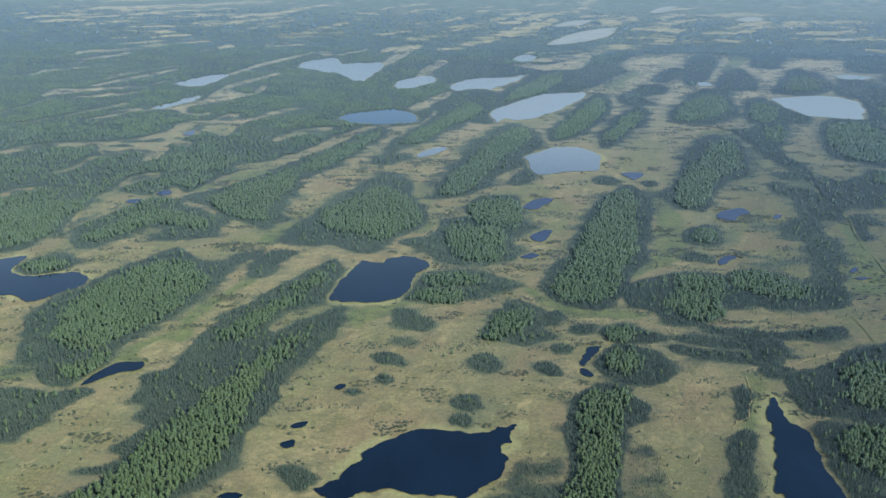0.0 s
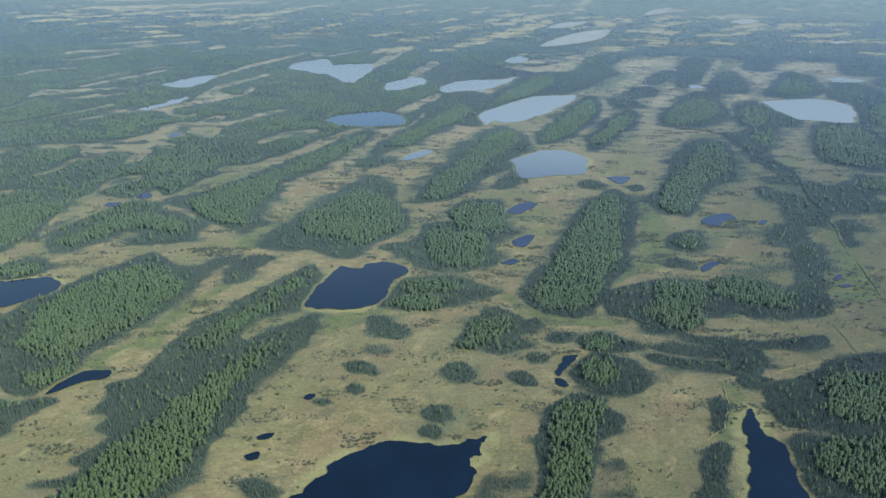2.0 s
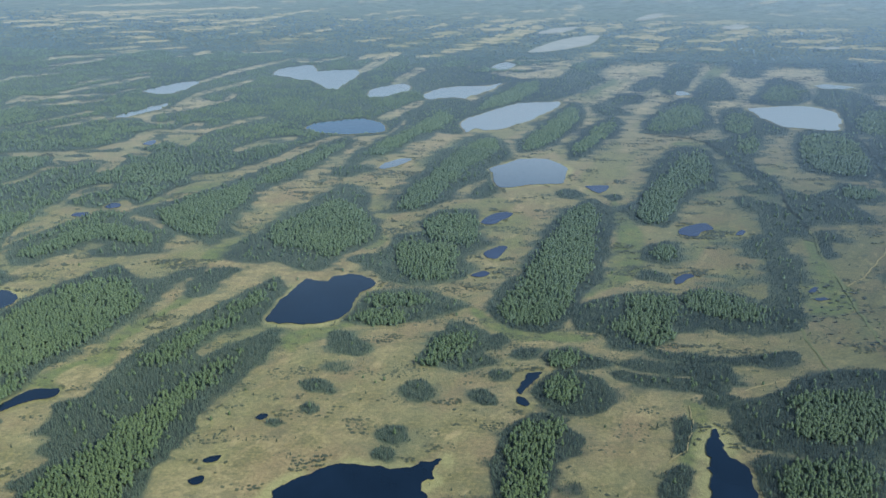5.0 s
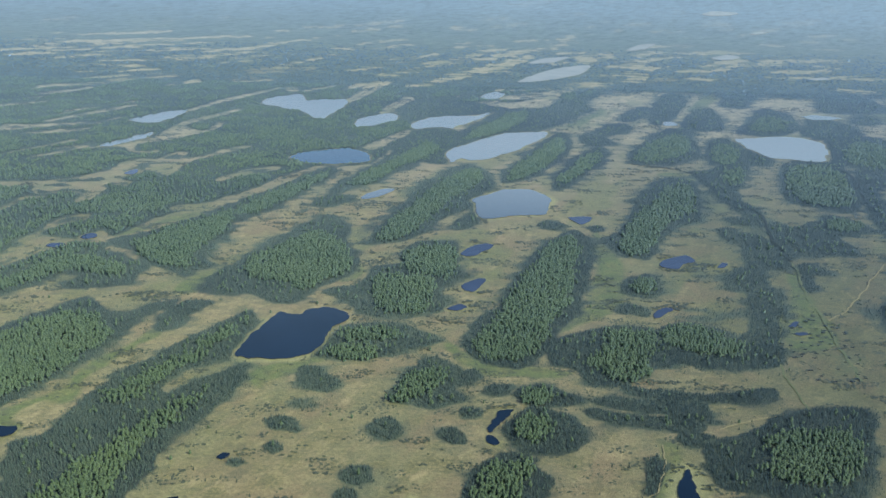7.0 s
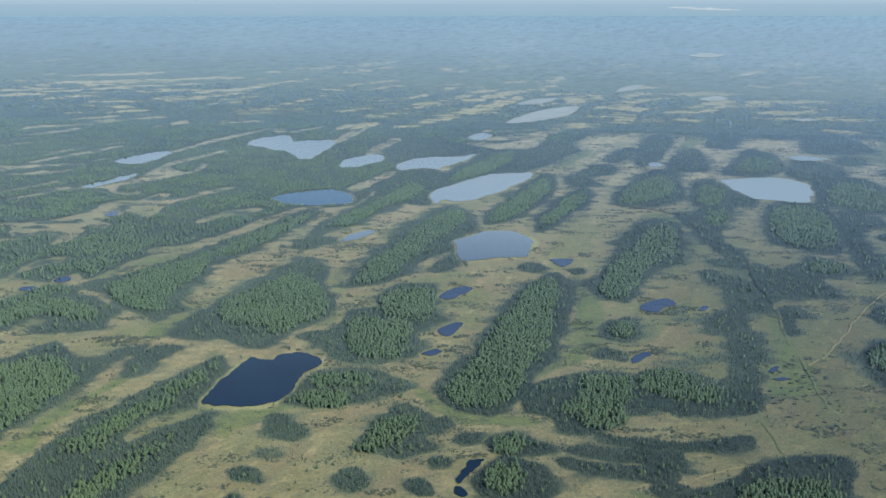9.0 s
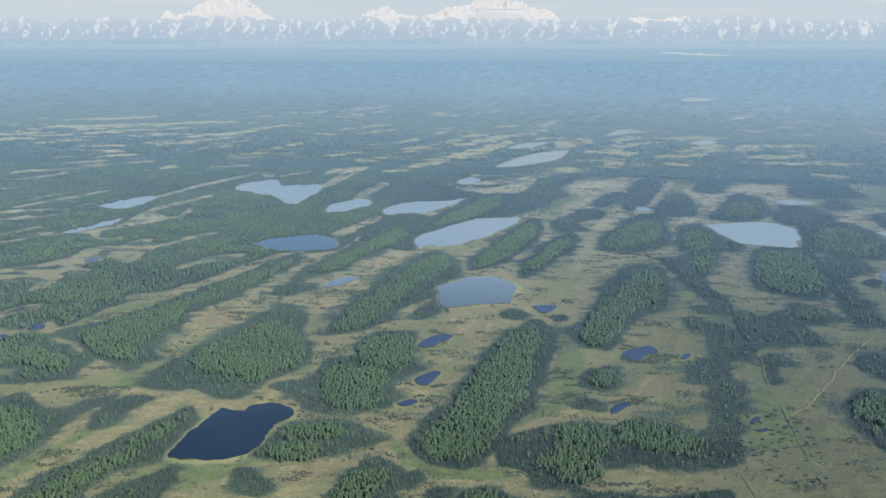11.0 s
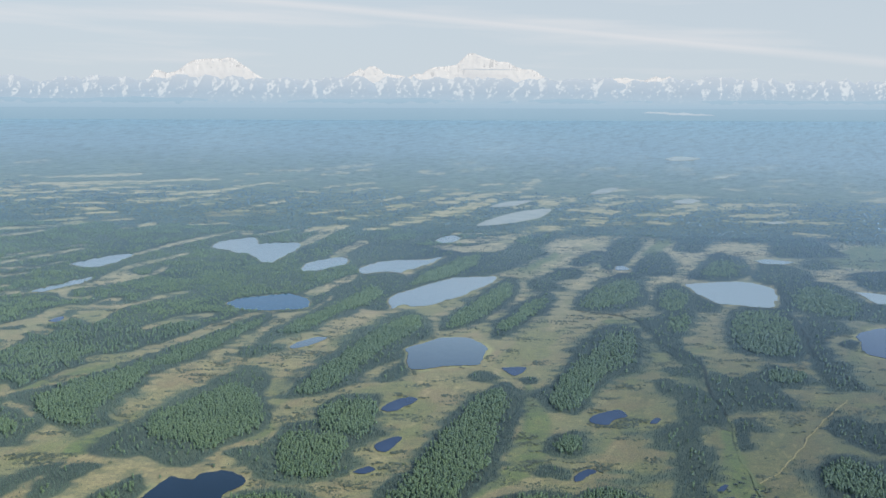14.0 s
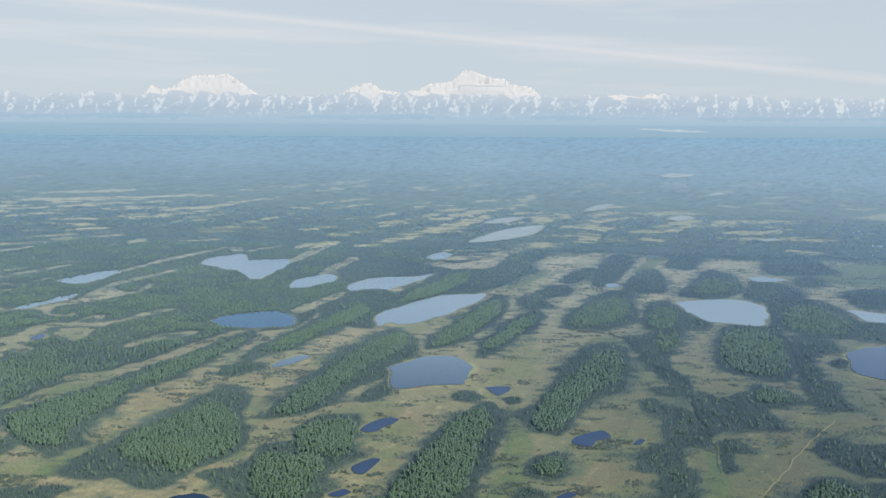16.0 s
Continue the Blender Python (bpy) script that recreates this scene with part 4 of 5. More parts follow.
glade((-1147, 4214, 12), (-1091, 4219, 12))
glade((-927, 4043, 12), (-836, 4046, 12))
glade((-1193, 4352, 9), (-1116, 4317, 11))
glade((-1086, 3888, 9), (-1033, 3945, 8))
glade((-679, 4400, 11), (-618, 4432, 9))
glade((-209, 1996, 10), (-144, 2124, 12))
glade((-402, 3868, 32), (-286, 3914, 31))
glade((-253, 3930, 22), (-70, 4043, 19))
glade((-244, 3794, 17), (-62, 3946, 15))
glade((-364, 3541, 31), (-313, 3619, 25))
glade((-196, 3265, 15), (-120, 3436, 17))
glade((-104, 3460, 25), (-36, 3550, 26))
glade((-92, 3759, 17), (-44, 3800, 16))
glade((-236, 3060, 28), (-149, 3104, 31))
glade((-122, 3127, 22), (-24, 3307, 24))
glade((-112, 2747, 14), (-77, 2830, 14))
glade((-157, 2696, 10), (-106, 2771, 10))
glade((-59, 2728, 17), (22, 2859, 20))
glade((31, 2877, 10), (60, 2971, 11))
glade((-140, 2430, 18), (-89, 2509, 20))
glade((-81, 2587, 13), (-34, 2651, 14))
glade((-46, 2336, 21), (5, 2443, 24))
glade((16, 2469, 17), (64, 2622, 19))
glade((73, 2646, 18), (163, 2856, 22))
glade((172, 2881, 16), (288, 3210, 21))
glade((21, 2123, 19), (69, 2208, 22))
glade((82, 2236, 21), (139, 2379, 24))
glade((167, 2461, 49), (202, 2507, 54))
glade((231, 2555, 26), (316, 2801, 32))
glade((323, 2800, 18), (368, 2974, 22))
glade((125, 3222, 17), (248, 3326, 20))
glade((209, 2807, 26), (291, 2987, 30))
glade((310, 3025, 31), (443, 3254, 37))
glade((463, 3291, 23), (600, 3623, 21))
glade((530, 3445, 29), (598, 3677, 18))
glade((565, 3637, 21), (624, 3789, 13))
glade((374, 3573, 36), (486, 3660, 21))
glade((180, 3397, 14), (209, 3495, 15))
glade((166, 3904, 40), (196, 3908, 38))
glade((294, 3926, 21), (447, 4019, 19))
glade((295, 4088, 11), (385, 4127, 10))
glade((446, 4380, 20), (528, 4400, 20))
glade((464, 4338, 10), (556, 4344, 10))
glade((757, 4524, 15), (881, 4557, 15))
glade((885, 4446, 18), (976, 4473, 18))
glade((357, 4351, 9), (372, 4359, 9))
glade((579, 4437, 10), (650, 4457, 10))
glade((717, 4222, 15), (777, 4235, 15))
glade((805, 4082, 22), (824, 4084, 22))
glade((719, 3988, 10), (774, 4022, 10))
glade((813, 3907, 10), (838, 3947, 9))
glade((131, 1973, 12), (152, 2043, 13))
glade((108, 1923, 10), (132, 1975, 11))
glade((76, 1818, 5), (119, 1851, 7))
glade((216, 1948, 32), (309, 2029, 36))
glade((230, 1869, 22), (306, 1943, 25))
glade((339, 2060, 26), (394, 2142, 30))
glade((414, 2173, 22), (470, 2269, 24))
glade((241, 2081, 17), (324, 2119, 19))
glade((207, 2075, 9), (247, 2174, 10))
glade((505, 2801, 31), (556, 2961, 36))
glade((526, 2890, 19), (631, 3137, 22))
glade((604, 2946, 14), (646, 3099, 16))
glade((492, 3082, 34), (520, 3139, 37))
glade((405, 2715, 19), (448, 2775, 21))
glade((579, 2654, 27), (648, 2756, 29))
glade((522, 2422, 17), (603, 2520, 19))
glade((-28, 1750, 10), (-13, 1850, 11))
glade((-9, 1846, 8), (11, 1921, 9))
glade((-114, 1843, 9), (-90, 2006, 11))
glade((-88, 2021, 11), (-57, 2185, 13))
glade((-135, 2009, 8), (-104, 2132, 9))
glade((624, 2664, 23), (720, 2914, 28))
glade((557, 2315, 25), (616, 2486, 30))
glade((721, 3043, 33), (827, 3212, 39))
glade((699, 2847, 25), (868, 3095, 32))
glade((658, 2591, 14), (737, 2749, 16))
glade((863, 3416, 17), (913, 3518, 19))
glade((960, 3209, 64), (1111, 3283, 69))
glade((877, 2732, 34), (1030, 2994, 43))
glade((780, 2584, 38), (875, 2680, 42))
glade((749, 2394, 30), (761, 2400, 31))
glade((882, 4038, 21), (976, 4073, 21))
glade((992, 3918, 23), (1025, 3943, 23))
glade((1006, 3890, 11), (1128, 3946, 11))
glade((1260, 4071, 34), (1321, 4102, 33))
glade((1225, 4131, 10), (1307, 4149, 10))
glade((1292, 3982, 21), (1319, 3990, 20))
glade((1320, 3873, 22), (1380, 3904, 22))
glade((1421, 3945, 31), (1470, 3968, 30))
glade((1507, 4006, 16), (1606, 4049, 14))
glade((1628, 4110, 29), (1701, 4128, 30))
glade((1736, 4150, 17), (1769, 4172, 16))
glade((1828, 4306, 22), (1914, 4324, 24))
glade((1714, 4342, 14), (1751, 4344, 14))
glade((1541, 4277, 13), (1632, 4340, 11))
glade((1377, 3635, 63), (1402, 3651, 47))
glade((1618, 3884, 24), (1736, 3914, 22))
glade((1571, 3766, 20), (1624, 3782, 20))
glade((2010, 4079, 21), (2048, 4083, 21))
glade((1773, 3834, 17), (1784, 3840, 17))
glade((1927, 3857, 19), (1962, 3883, 18))
glade((1867, 3770, 20), (1913, 3786, 18))
glade((1542, 3505, 47), (1554, 3513, 47))
glade((1888, 3645, 39), (1964, 3680, 30))
glade((2069, 4581, 12), (2109, 4581, 12))
glade((2152, 4577, 13), (2235, 4603, 12))
glade((2288, 4624, 12), (2334, 4631, 12))
glade((2316, 4565, 8), (2353, 4573, 8))
glade((2226, 4449, 14), (2235, 4449, 12))
glade((1081, 4272, 19), (1183, 4297, 19))
glade((968, 4478, 10), (1012, 4486, 9))
glade((1423, 4522, 12), (1475, 4552, 12))
glade((1101, 2867, 29), (1185, 3003, 34))
glade((1212, 2974, 57), (1352, 3023, 61))
glade((1074, 2627, 60), (1088, 2639, 64))
glade((1083, 2553, 29), (1208, 2701, 33))
glade((1149, 2645, 35), (1243, 2784, 42))
glade((1172, 2492, 42), (1253, 2510, 42))
glade((989, 2460, 23), (1043, 2497, 24))
glade((1772, 3244, 67), (1945, 3417, 80))
glade((1055, 2213, 36), (1088, 2185, 33))
glade((-728, 1655, 7), (-729, 1707, 7))
glade((-724, 1693, 11), (-673, 1752, 12))
glade((-764, 1936, 8), (-751, 1998, 8))
glade((-751, 1998, 25), (-675, 2047, 26))
glade((-744, 1783, 5), (-701, 1828, 5))
glade((-615, 1568, 4), (-578, 1630, 4))
glade((-585, 1651, 5), (-544, 1717, 5))
glade((-546, 1724, 5), (-506, 1790, 6))
glade((-623, 1290, 4), (-611, 1336, 4))
glade((-611, 1336, 4), (-600, 1412, 5))
glade((-619, 1436, 11), (-614, 1492, 12))
glade((-603, 1464, 14), (-563, 1505, 16))
glade((-560, 1495, 15), (-496, 1530, 15))
glade((-496, 1530, 4), (-471, 1606, 4))
glade((-582, 1200, 4), (-551, 1231, 4))
glade((-551, 1231, 4), (-518, 1287, 5))
glade((-518, 1287, 5), (-473, 1370, 6))
glade((-470, 1311, 4), (-435, 1360, 4))
glade((-1290, 2869, 10), (-1268, 2938, 10))
glade((-1202, 2782, 50), (-1106, 2883, 54))
glade((-1116, 2616, 26), (-1067, 2692, 27))
glade((-1201, 2949, 19), (-1149, 3049, 20))
glade((-1060, 2806, 23), (-934, 2890, 25))
glade((-1339, 3108, 16), (-1217, 3233, 17))
glade((-1139, 3122, 61), (-958, 3209, 66))
glade((-1011, 3073, 30), (-926, 3164, 32))
glade((-893, 3049, 29), (-746, 3126, 31))
glade((-675, 2685, 17), (-628, 2765, 19))
glade((-640, 2820, 13), (-606, 2990, 15))
glade((-806, 2532, 21), (-737, 2557, 21))
glade((-840, 2404, 13), (-795, 2425, 13))
glade((-724, 2140, 15), (-656, 2220, 15))
glade((-512, 2067, 6), (-474, 2158, 6))
glade((-402, 2158, 11), (-370, 2206, 12))
glade((-736, 1537, 4), (-713, 1571, 4))
glade((-1105, 2380, 6), (-1090, 2411, 6))


def to_line(x, y, x1, y1, x2, y2):
    dx, dy = x2 - x1, y2 - y1
    t = np.clip(((x - x1) * dx + (y - y1) * dy) / max(dx * dx + dy * dy, 1e-6), 0, 1)
    return np.hypot(x - x1 - t * dx, y - y1 - t * dy)


def edge_distance(x, y, shapes, reach=60.0):
    """Metres outside the nearest of the closed shapes (negative inside, reach at most), and that shape's number."""
    best, owner = np.full(x.shape, reach), np.full(x.shape, -1)
    for i, q in enumerate(shapes):
        lo, hi = q.min(axis=0) - reach, q.max(axis=0) + reach
        near = np.nonzero((x > lo[0]) & (x < hi[0]) & (y > lo[1]) & (y < hi[1]))[0]
        if not len(near):
            continue
        px, py = x[near], y[near]
        d, inside = np.full(len(near), 1e6), np.zeros(len(near), bool)
        for a, b in zip(q, np.roll(q, -1, axis=0)):
            d = np.minimum(d, to_line(px, py, a[0], a[1], b[0], b[1]))
            cross = (a[1] > py) != (b[1] > py)
            if a[1] != b[1]:
                inside ^= cross & (px < (b[0] - a[0]) * (py - a[1]) / (b[1] - a[1]) + a[0])
        d = np.where(inside, -d, d)
        win = d < best[near]
        best[near[win]], owner[near[win]] = d[win], i
    return best, owner


def lake_distance(x, y):
    return edge_distance(x, y, LAKES, 45.0)[0]


def glade_distance(x, y):
    """Metres outside the nearest far open strip, negative on it."""
    size = np.clip(y / 1000.0, 0.8, 3.0)
    wob = (smooth_noise(x * 0.3, y, 20.0, 27) - 0.5) * 8 + (smooth_noise(x, y, 60.0, 28) - 0.5) * 12
    wob = wob + (smooth_noise(x, y * 0.5, 24.0, 30, 2) - 0.5) * 22 * step(1700, 2600, y)
    best = np.full(x.shape, 200.0)
    for x1, y1, r1, x2, y2, r2 in GLADES:
        reach = max(r1, r2) + 60
        near = np.nonzero((x > min(x1, x2) - reach) & (x < max(x1, x2) + reach) & (y > min(y1, y2) - reach) & (y < max(y1, y2) + reach))[0]
        if not len(near):
            continue
        px, py = x[near], y[near]
        dx, dy = x2 - x1, y2 - y1
        t = np.clip(((px - x1) * dx + (py - y1) * dy) / max(dx * dx + dy * dy, 1e-6), 0, 1)
        r = r1 + (r2 - r1) * t
        d = np.hypot(px - x1 - t * dx, py - y1 - t * dy) - r + wob[near] * np.minimum(1.0, r / 9.0) * size[near]
        best[near] = np.minimum(best[near], d)
    return best


def cover(x, y):
    """How densely trees stand, from 0 to 1; how far outside a wood's edge a place lies (negative inside); and the number of its stand, -1 for the wide woods."""
    size = np.clip(y / 700.0, 0.7, 2.2)
    wob = ((smooth_noise(x, y, 9.0, 21) - 0.5) * 3.5 + (smooth_noise(x, y, 30.0, 22) - 0.5) * 5.0) * size
    near_d, owner = edge_distance(x, y, STANDS)
    near_d = near_d + wob * 0.8
    wide_d = np.minimum(edge_distance(x, y, [WIDE_WOODS])[0], 2120.0 - 230.0 * (1 - step(330, 480, x)) - y + wob * 6)
    bare_d = np.minimum(edge_distance(x, y, OPENINGS)[0] + wob * 0.7, glade_distance(x, y))
    wide_d = np.maximum(wide_d, -bare_d)
    d = np.minimum(near_d, wide_d)
    owner = np.where(near_d <= wide_d, owner, -1)
    # low spruces run out from the edge in long streaks
    streak = smooth_noise(x * 0.38, y, 10.0, 29, 3)
    reach = size * (8.0 + 30.0 * step(0.40, 0.75, streak)) * (0.70 + 0.18 * step(560, 950, y))
    # the smaller the stand, the narrower its fringe
    breadth = np.array([0.5 * np.ptp(q, axis=0).min() for q in STANDS])
    reach = np.where(owner >= 0, reach * np.clip(breadth[np.maximum(owner, 0)] / 17.0, 0.30, 1.0), 0.25 * reach)
    fringe = 0.97 * np.clip(1 - np.maximum(d, 0) / reach, 0, 1) ** 2.7
    thin = 0.62 * (1 - step(-5, 4, edge_distance(x, y, SCRUBS, 30.0)[0] + wob)) * (0.35 + 0.65 * step(0.35, 0.6, streak))
    share = np.maximum(np.where(d < 0, 0.97, fringe), thin)
    hummocks = smooth_noise(x * 0.5, y, 16.0, 37, 3)
    share = np.maximum(share, 0.7 * step(0.58, 0.66, hummocks) * step(3, 9, d) * (1 - step(0, 3, bare_d)))
    # hags and bare gaps in the far woods
    k = step(1900, 2300, y)
    u, v = 0.80 * x - 0.60 * y, 0.60 * x + 0.80 * y
    gaps = smooth_noise(u, v * 0.35, 100.0, 36, 3)
    hags = smooth_noise(x * 0.5, y, 24.0, 38, 3)
    far = step(0, 14, bare_d) * (1 - 0.75 * step(0.66, 0.74, gaps))
    far = np.maximum(far, 0.75 * step(0.54, 0.62, hags) * step(-70, -3, bare_d))
    far = np.maximum(far, step(3500, 3800, y) * step(0, 20, bare_d))
    return share * (1 - k) + far * k, d, owner


# ---------------------------------------------------------------- ground
def mesh_from(name, verts, faces, mat):
    """A mesh of equal faces from arrays, quickly."""
    me = bpy.data.meshes.new(name)
    count, k = faces.shape
    me.vertices.add(len(verts))
    me.vertices.foreach_set("co", np.ascontiguousarray(verts, dtype=np.float32).ravel())
    me.loops.add(count * k)
    me.loops.foreach_set("vertex_index", np.ascontiguousarray(faces, dtype=np.int32).ravel())
    me.polygons.add(count)
    me.polygons.foreach_set("loop_start", np.arange(0, count * k, k, dtype=np.int32))
    me.update(calc_edges=True)
    me.materials.append(mat)
    return me


def build_ground():
    ys = [np.arange(-5000, 250, 75), np.arange(250, 660, 3.4), np.arange(660, 1300, 5.0),
          np.arange(1300, 2500, 11), np.arange(2500, 4880, 26), np.array([4880.0])]
    ys = np.concatenate(ys)
    inner = np.linspace(-0.60, 0.60, 421)
    outer = np.array([0.62, 0.65, 0.7, 0.8, 1.0, 1.3, 1.6])
    us = np.concatenate([-outer[::-1], inner, outer])
    u, y = np.meshgrid(us, ys)
    reach = np.maximum(y, 250) + 110
    # past the middle part the columns spread out to the far sides
    x = 70 + np.sign(u) * (np.minimum(np.abs(u), 0.6) * reach + np.maximum(np.abs(u) - 0.6, 0) * (6500 - 0.6 * reach))
    x, y = x.ravel(), y.ravel()
    d_lake = lake_distance(x, y)
    share, d_wood, _ = cover(x, y)
    relief = (smooth_noise(x, y, 30, 41) - 0.5) * 1.2 + (smooth_noise(x, y, 9, 42, 2) - 0.5) * 0.5
    z = height(x, y) + relief * step(6, 30, d_lake) - 0.5 * (1 - step(2, 14, d_lake)) - 0.8 * (1 - step(-12, -2, d_lake))
    wood = share ** (0.70 + 0.3 * step(1500, 2100, y)) * step(0.5, 5, d_lake) * (1 + step(1800, 2450, y))
    wob = (smooth_noise(x, y, 14, 43) - 0.5) * 10
    wet = 1 - step(-5, 5, edge_distance(x, y, FENS)[0] + wob)
    wet = np.maximum(wet, (0.28 + 0.17 * step(500, 800, y)) * step(0.54, 0.70, smooth_noise(x * 1.0 - 0.4 * y, y * 0.5, 45, 44)))
    d_pool = edge_distance(x, y, [q for q in LAKES if np.ptp(q, axis=0).max() <= 55], 45.0)[0]
    wet = np.maximum(wet, 0.30 * (1 - step(1, 9, d_pool + 0.5 * wob)))
    d_large = edge_distance(x, y, [q for q in LAKES if np.ptp(q, axis=0).max() > 55], 45.0)[0]
    shore = np.maximum(1 - step(0.5, 13.0, d_large), 0.5 - 0.5 * step(0.5, 4.0, d_lake)) * (0.25 + 0.75 * step(0.35, 0.6, smooth_noise(x, y, 18, 45)))
    rows, cols = len(ys), len(us)
    i = np.arange(rows * cols).reshape(rows, cols)
    faces = np.stack([i[:-1, :-1], i[:-1, 1:], i[1:, 1:], i[1:, :-1]], axis=-1).reshape(-1, 4)
    me = mesh_from("ground", np.stack([x, y, z], axis=1), faces, bog)
    me.polygons.foreach_set("use_smooth", np.ones(len(faces), dtype=bool))
    # alpha: olive bog and painted dimming, growing eastward
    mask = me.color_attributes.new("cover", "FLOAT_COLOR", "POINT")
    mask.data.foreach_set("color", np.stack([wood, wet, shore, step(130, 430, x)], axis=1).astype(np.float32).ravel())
    # first channel: where the painted far haze takes over
    haze_sedge_heath = me.color_attributes.new("haze_sedge_heath", "FLOAT_COLOR", "POINT")
    dry = step(1800, 2450, y)
    sedge = step(850, 1700, y)
    # low heath thins out from the woods' edges in streaks
    heath = np.exp(-np.maximum(d_wood, 0) / (12.0 * np.clip(y / 700.0, 0.75, 1.6))) * (0.25 + 0.75 * step(0.35, 0.65, smooth_noise(x * 0.4, y, 13, 46))) * (1 - dry)
    haze_sedge_heath.data.foreach_set("color", np.stack([dry, sedge, heath, np.ones(x.shape)], axis=1).astype(np.float32).ravel())
    tagged(new("ground", me), "tan boggy muskeg plain with green wet hollows", "ground", kind="structure")


build_ground()


def build_lakes():
    for q in LAKES:
        span = np.ptp(q, axis=0).max()
        name = "lake" if span > 55 else "pond"
        c = q.mean(axis=0)
        zc = height(q[:, 0], q[:, 1])
        me = bpy.data.meshes.new(name)
        me.from_pydata([(a - c[0], b - c[1], z + (0.06 if c[1] < 2900 else 0.4)) for (a, b), z in zip(q, zc)], [], [list(range(len(q)))])
        if me.polygons[0].normal.z < 0:
            me.flip_normals()
        blue = -160 < c[0] < -20 and 1200 < c[1] < 1380
        me.materials.append(sky_sheen_water if c[1] > 2250 else blue_water if blue else pool_water if (name == "pond" and c[1] > 640) or (c[0] > 620 and c[1] < 1300) else water)
        ob = new(name, me)
        ob.location = (c[0], c[1], 0)
        tagged(ob, "dark blue still bog lake with a pale shore" if name == "lake" else "small dark blue bog pool in open muskeg",
               name, "lakes on the plain" if name == "lake" else "pools on the plain", "structure")


build_lakes()


def ribbon(name, half, points, mat, lift, label):
    """A narrow winding strip on the ground."""
    p, mid = np.array(points, float), []
    for k in range(len(p) - 1):
        for s in range(10):
            mid.append(p[k] + (p[k + 1] - p[k]) * s / 10)
    q = np.array(mid + [p[-1]])
    q = q + np.stack([smooth_noise(q[:, 0], q[:, 1], 12, 95) - 0.5, smooth_noise(q[:, 0], q[:, 1], 12, 96) - 0.5], axis=1) * 4
    along = np.gradient(q, axis=0)
    side = np.stack([-along[:, 1], along[:, 0]], axis=1) / np.linalg.norm(along, axis=1)[:, None]
    w = half * (0.7 + 0.6 * smooth_noise(q[:, 0], q[:, 1], 9, 97))[:, None]
    vs = np.concatenate([np.c_[q - side * w, np.full(len(q), lift)], np.c_[q + side * w, np.full(len(q), lift)]])
    n = len(q)
    i = np.arange(n - 1)
    ob = new(name, mesh_from(name, vs, np.stack([i, i + n, i + n + 1, i + 1], axis=1)[:, ::-1], mat))
    tagged(ob, label, name, kind="structure")


def trail(half, *points):
    ribbon("trail", half, points, peat_trail, 0.4, "narrow trodden trail across open bog")


def brook(half, *points):
    ribbon("brook", half, points, lush_sedge, 0.4, "narrow overgrown brook of bright green sedge")


def creek(half, *points):
    ribbon("creek", half, points, shaded_peat, 0.4, "narrow dark winding creek between wooded banks")


m, n, l = material("trodden_peat")
land_surface(n, l, ramp(n, l, grain(n, l, 0.8, 4), [(0.3, (0.17, 0.17, 0.08)), (0.7, (0.27, 0.25, 0.125))]))
peat_trail = m
m, n, l = material("lush_sedge")
land_surface(n, l, ramp(n, l, grain(n, l, 0.5, 5), [(0.3, (0.070, 0.098, 0.036)), (0.7, (0.135, 0.158, 0.062))]))
lush_sedge = m
# creek peat, its colour darkened with the shade of tree-lined banks
m, n, l = material("shaded_wet_peat")
land_surface(n, l, ramp(n, l, grain(n, l, 0.8, 4), [(0.3, (0.02, 0.026, 0.018)), (0.7, (0.045, 0.052, 0.03))]), gloss_rough=0.3)
shaded_peat = m
trail(0.6, (528, 894), (484, 841), (450, 795), (417, 749), (390, 712), (367, 691))
trail(0.55, (220, 508), (240, 519), (266, 530))
brook(0.6, (347, 735), (335, 705), (316, 658), (299, 616), (294, 585), (293, 562), (290, 538))
trail(0.35, (188, 492), (184, 469), (174, 443), (163, 431))
creek(1.5, (337, 1283), (369, 1268), (392, 1253), (409, 1227), (414, 1163), (405, 1105), (426, 1062), (426, 1007), (412, 953), (401, 904), (398, 869), (395, 844))
brook(1.0, (394, 838), (391, 819), (380, 781), (371, 742), (366, 707), (355, 652), (348, 611), (342, 581))
creek(1.5, (629, 1313), (630, 1248), (610, 1181), (580, 1092), (567, 1041), (570, 1006), (567, 963), (563, 933))

# ---------------------------------------------------------------- trees
rng = np.random.default_rng(5)


def joined(parts):
    vs, fs, n = [], [], 0
    for v, f in parts:
        vs.append(v)
        fs.append(f + n)
        n += len(v)
    return np.concatenate(vs), np.concatenate(fs)


def birch_crown(lumps, seed):
    """A crown one metre high of small uneven leafy clumps, rounded at the top."""
    r = np.random.default_rng(seed)
    base = np.array([(1, 0, 0), (-1, 0, 0), (0, 1, 0), (0, -1, 0), (0, 0, 1), (0, 0, -1)], float)
    f = np.array([(0, 2, 4), (2, 1, 4), (1, 3, 4), (3, 0, 4), (2, 0, 5), (1, 2, 5), (3, 1, 5), (0, 3, 5)])
    parts = []
    for k in range(lumps):
        v = base * (0.85 + 0.45 * r.random((6, 1)))
        v = v @ np.array(Euler(tuple(r.random(3) * 6.283)).to_matrix())
        h = 0.28 + 0.52 * k / max(lumps - 1, 1)
        s = (0.24 if lumps > 3 else 0.29) * (1.15 - 0.55 * abs(h - 0.42))
        a, off = k * 2.4 + r.random(), 0.22 * (1.05 - h)
        parts.append((v * (s, s, s * 1.15) + (math.cos(a) * off, math.sin(a) * off, h), f))
    return joined(parts)


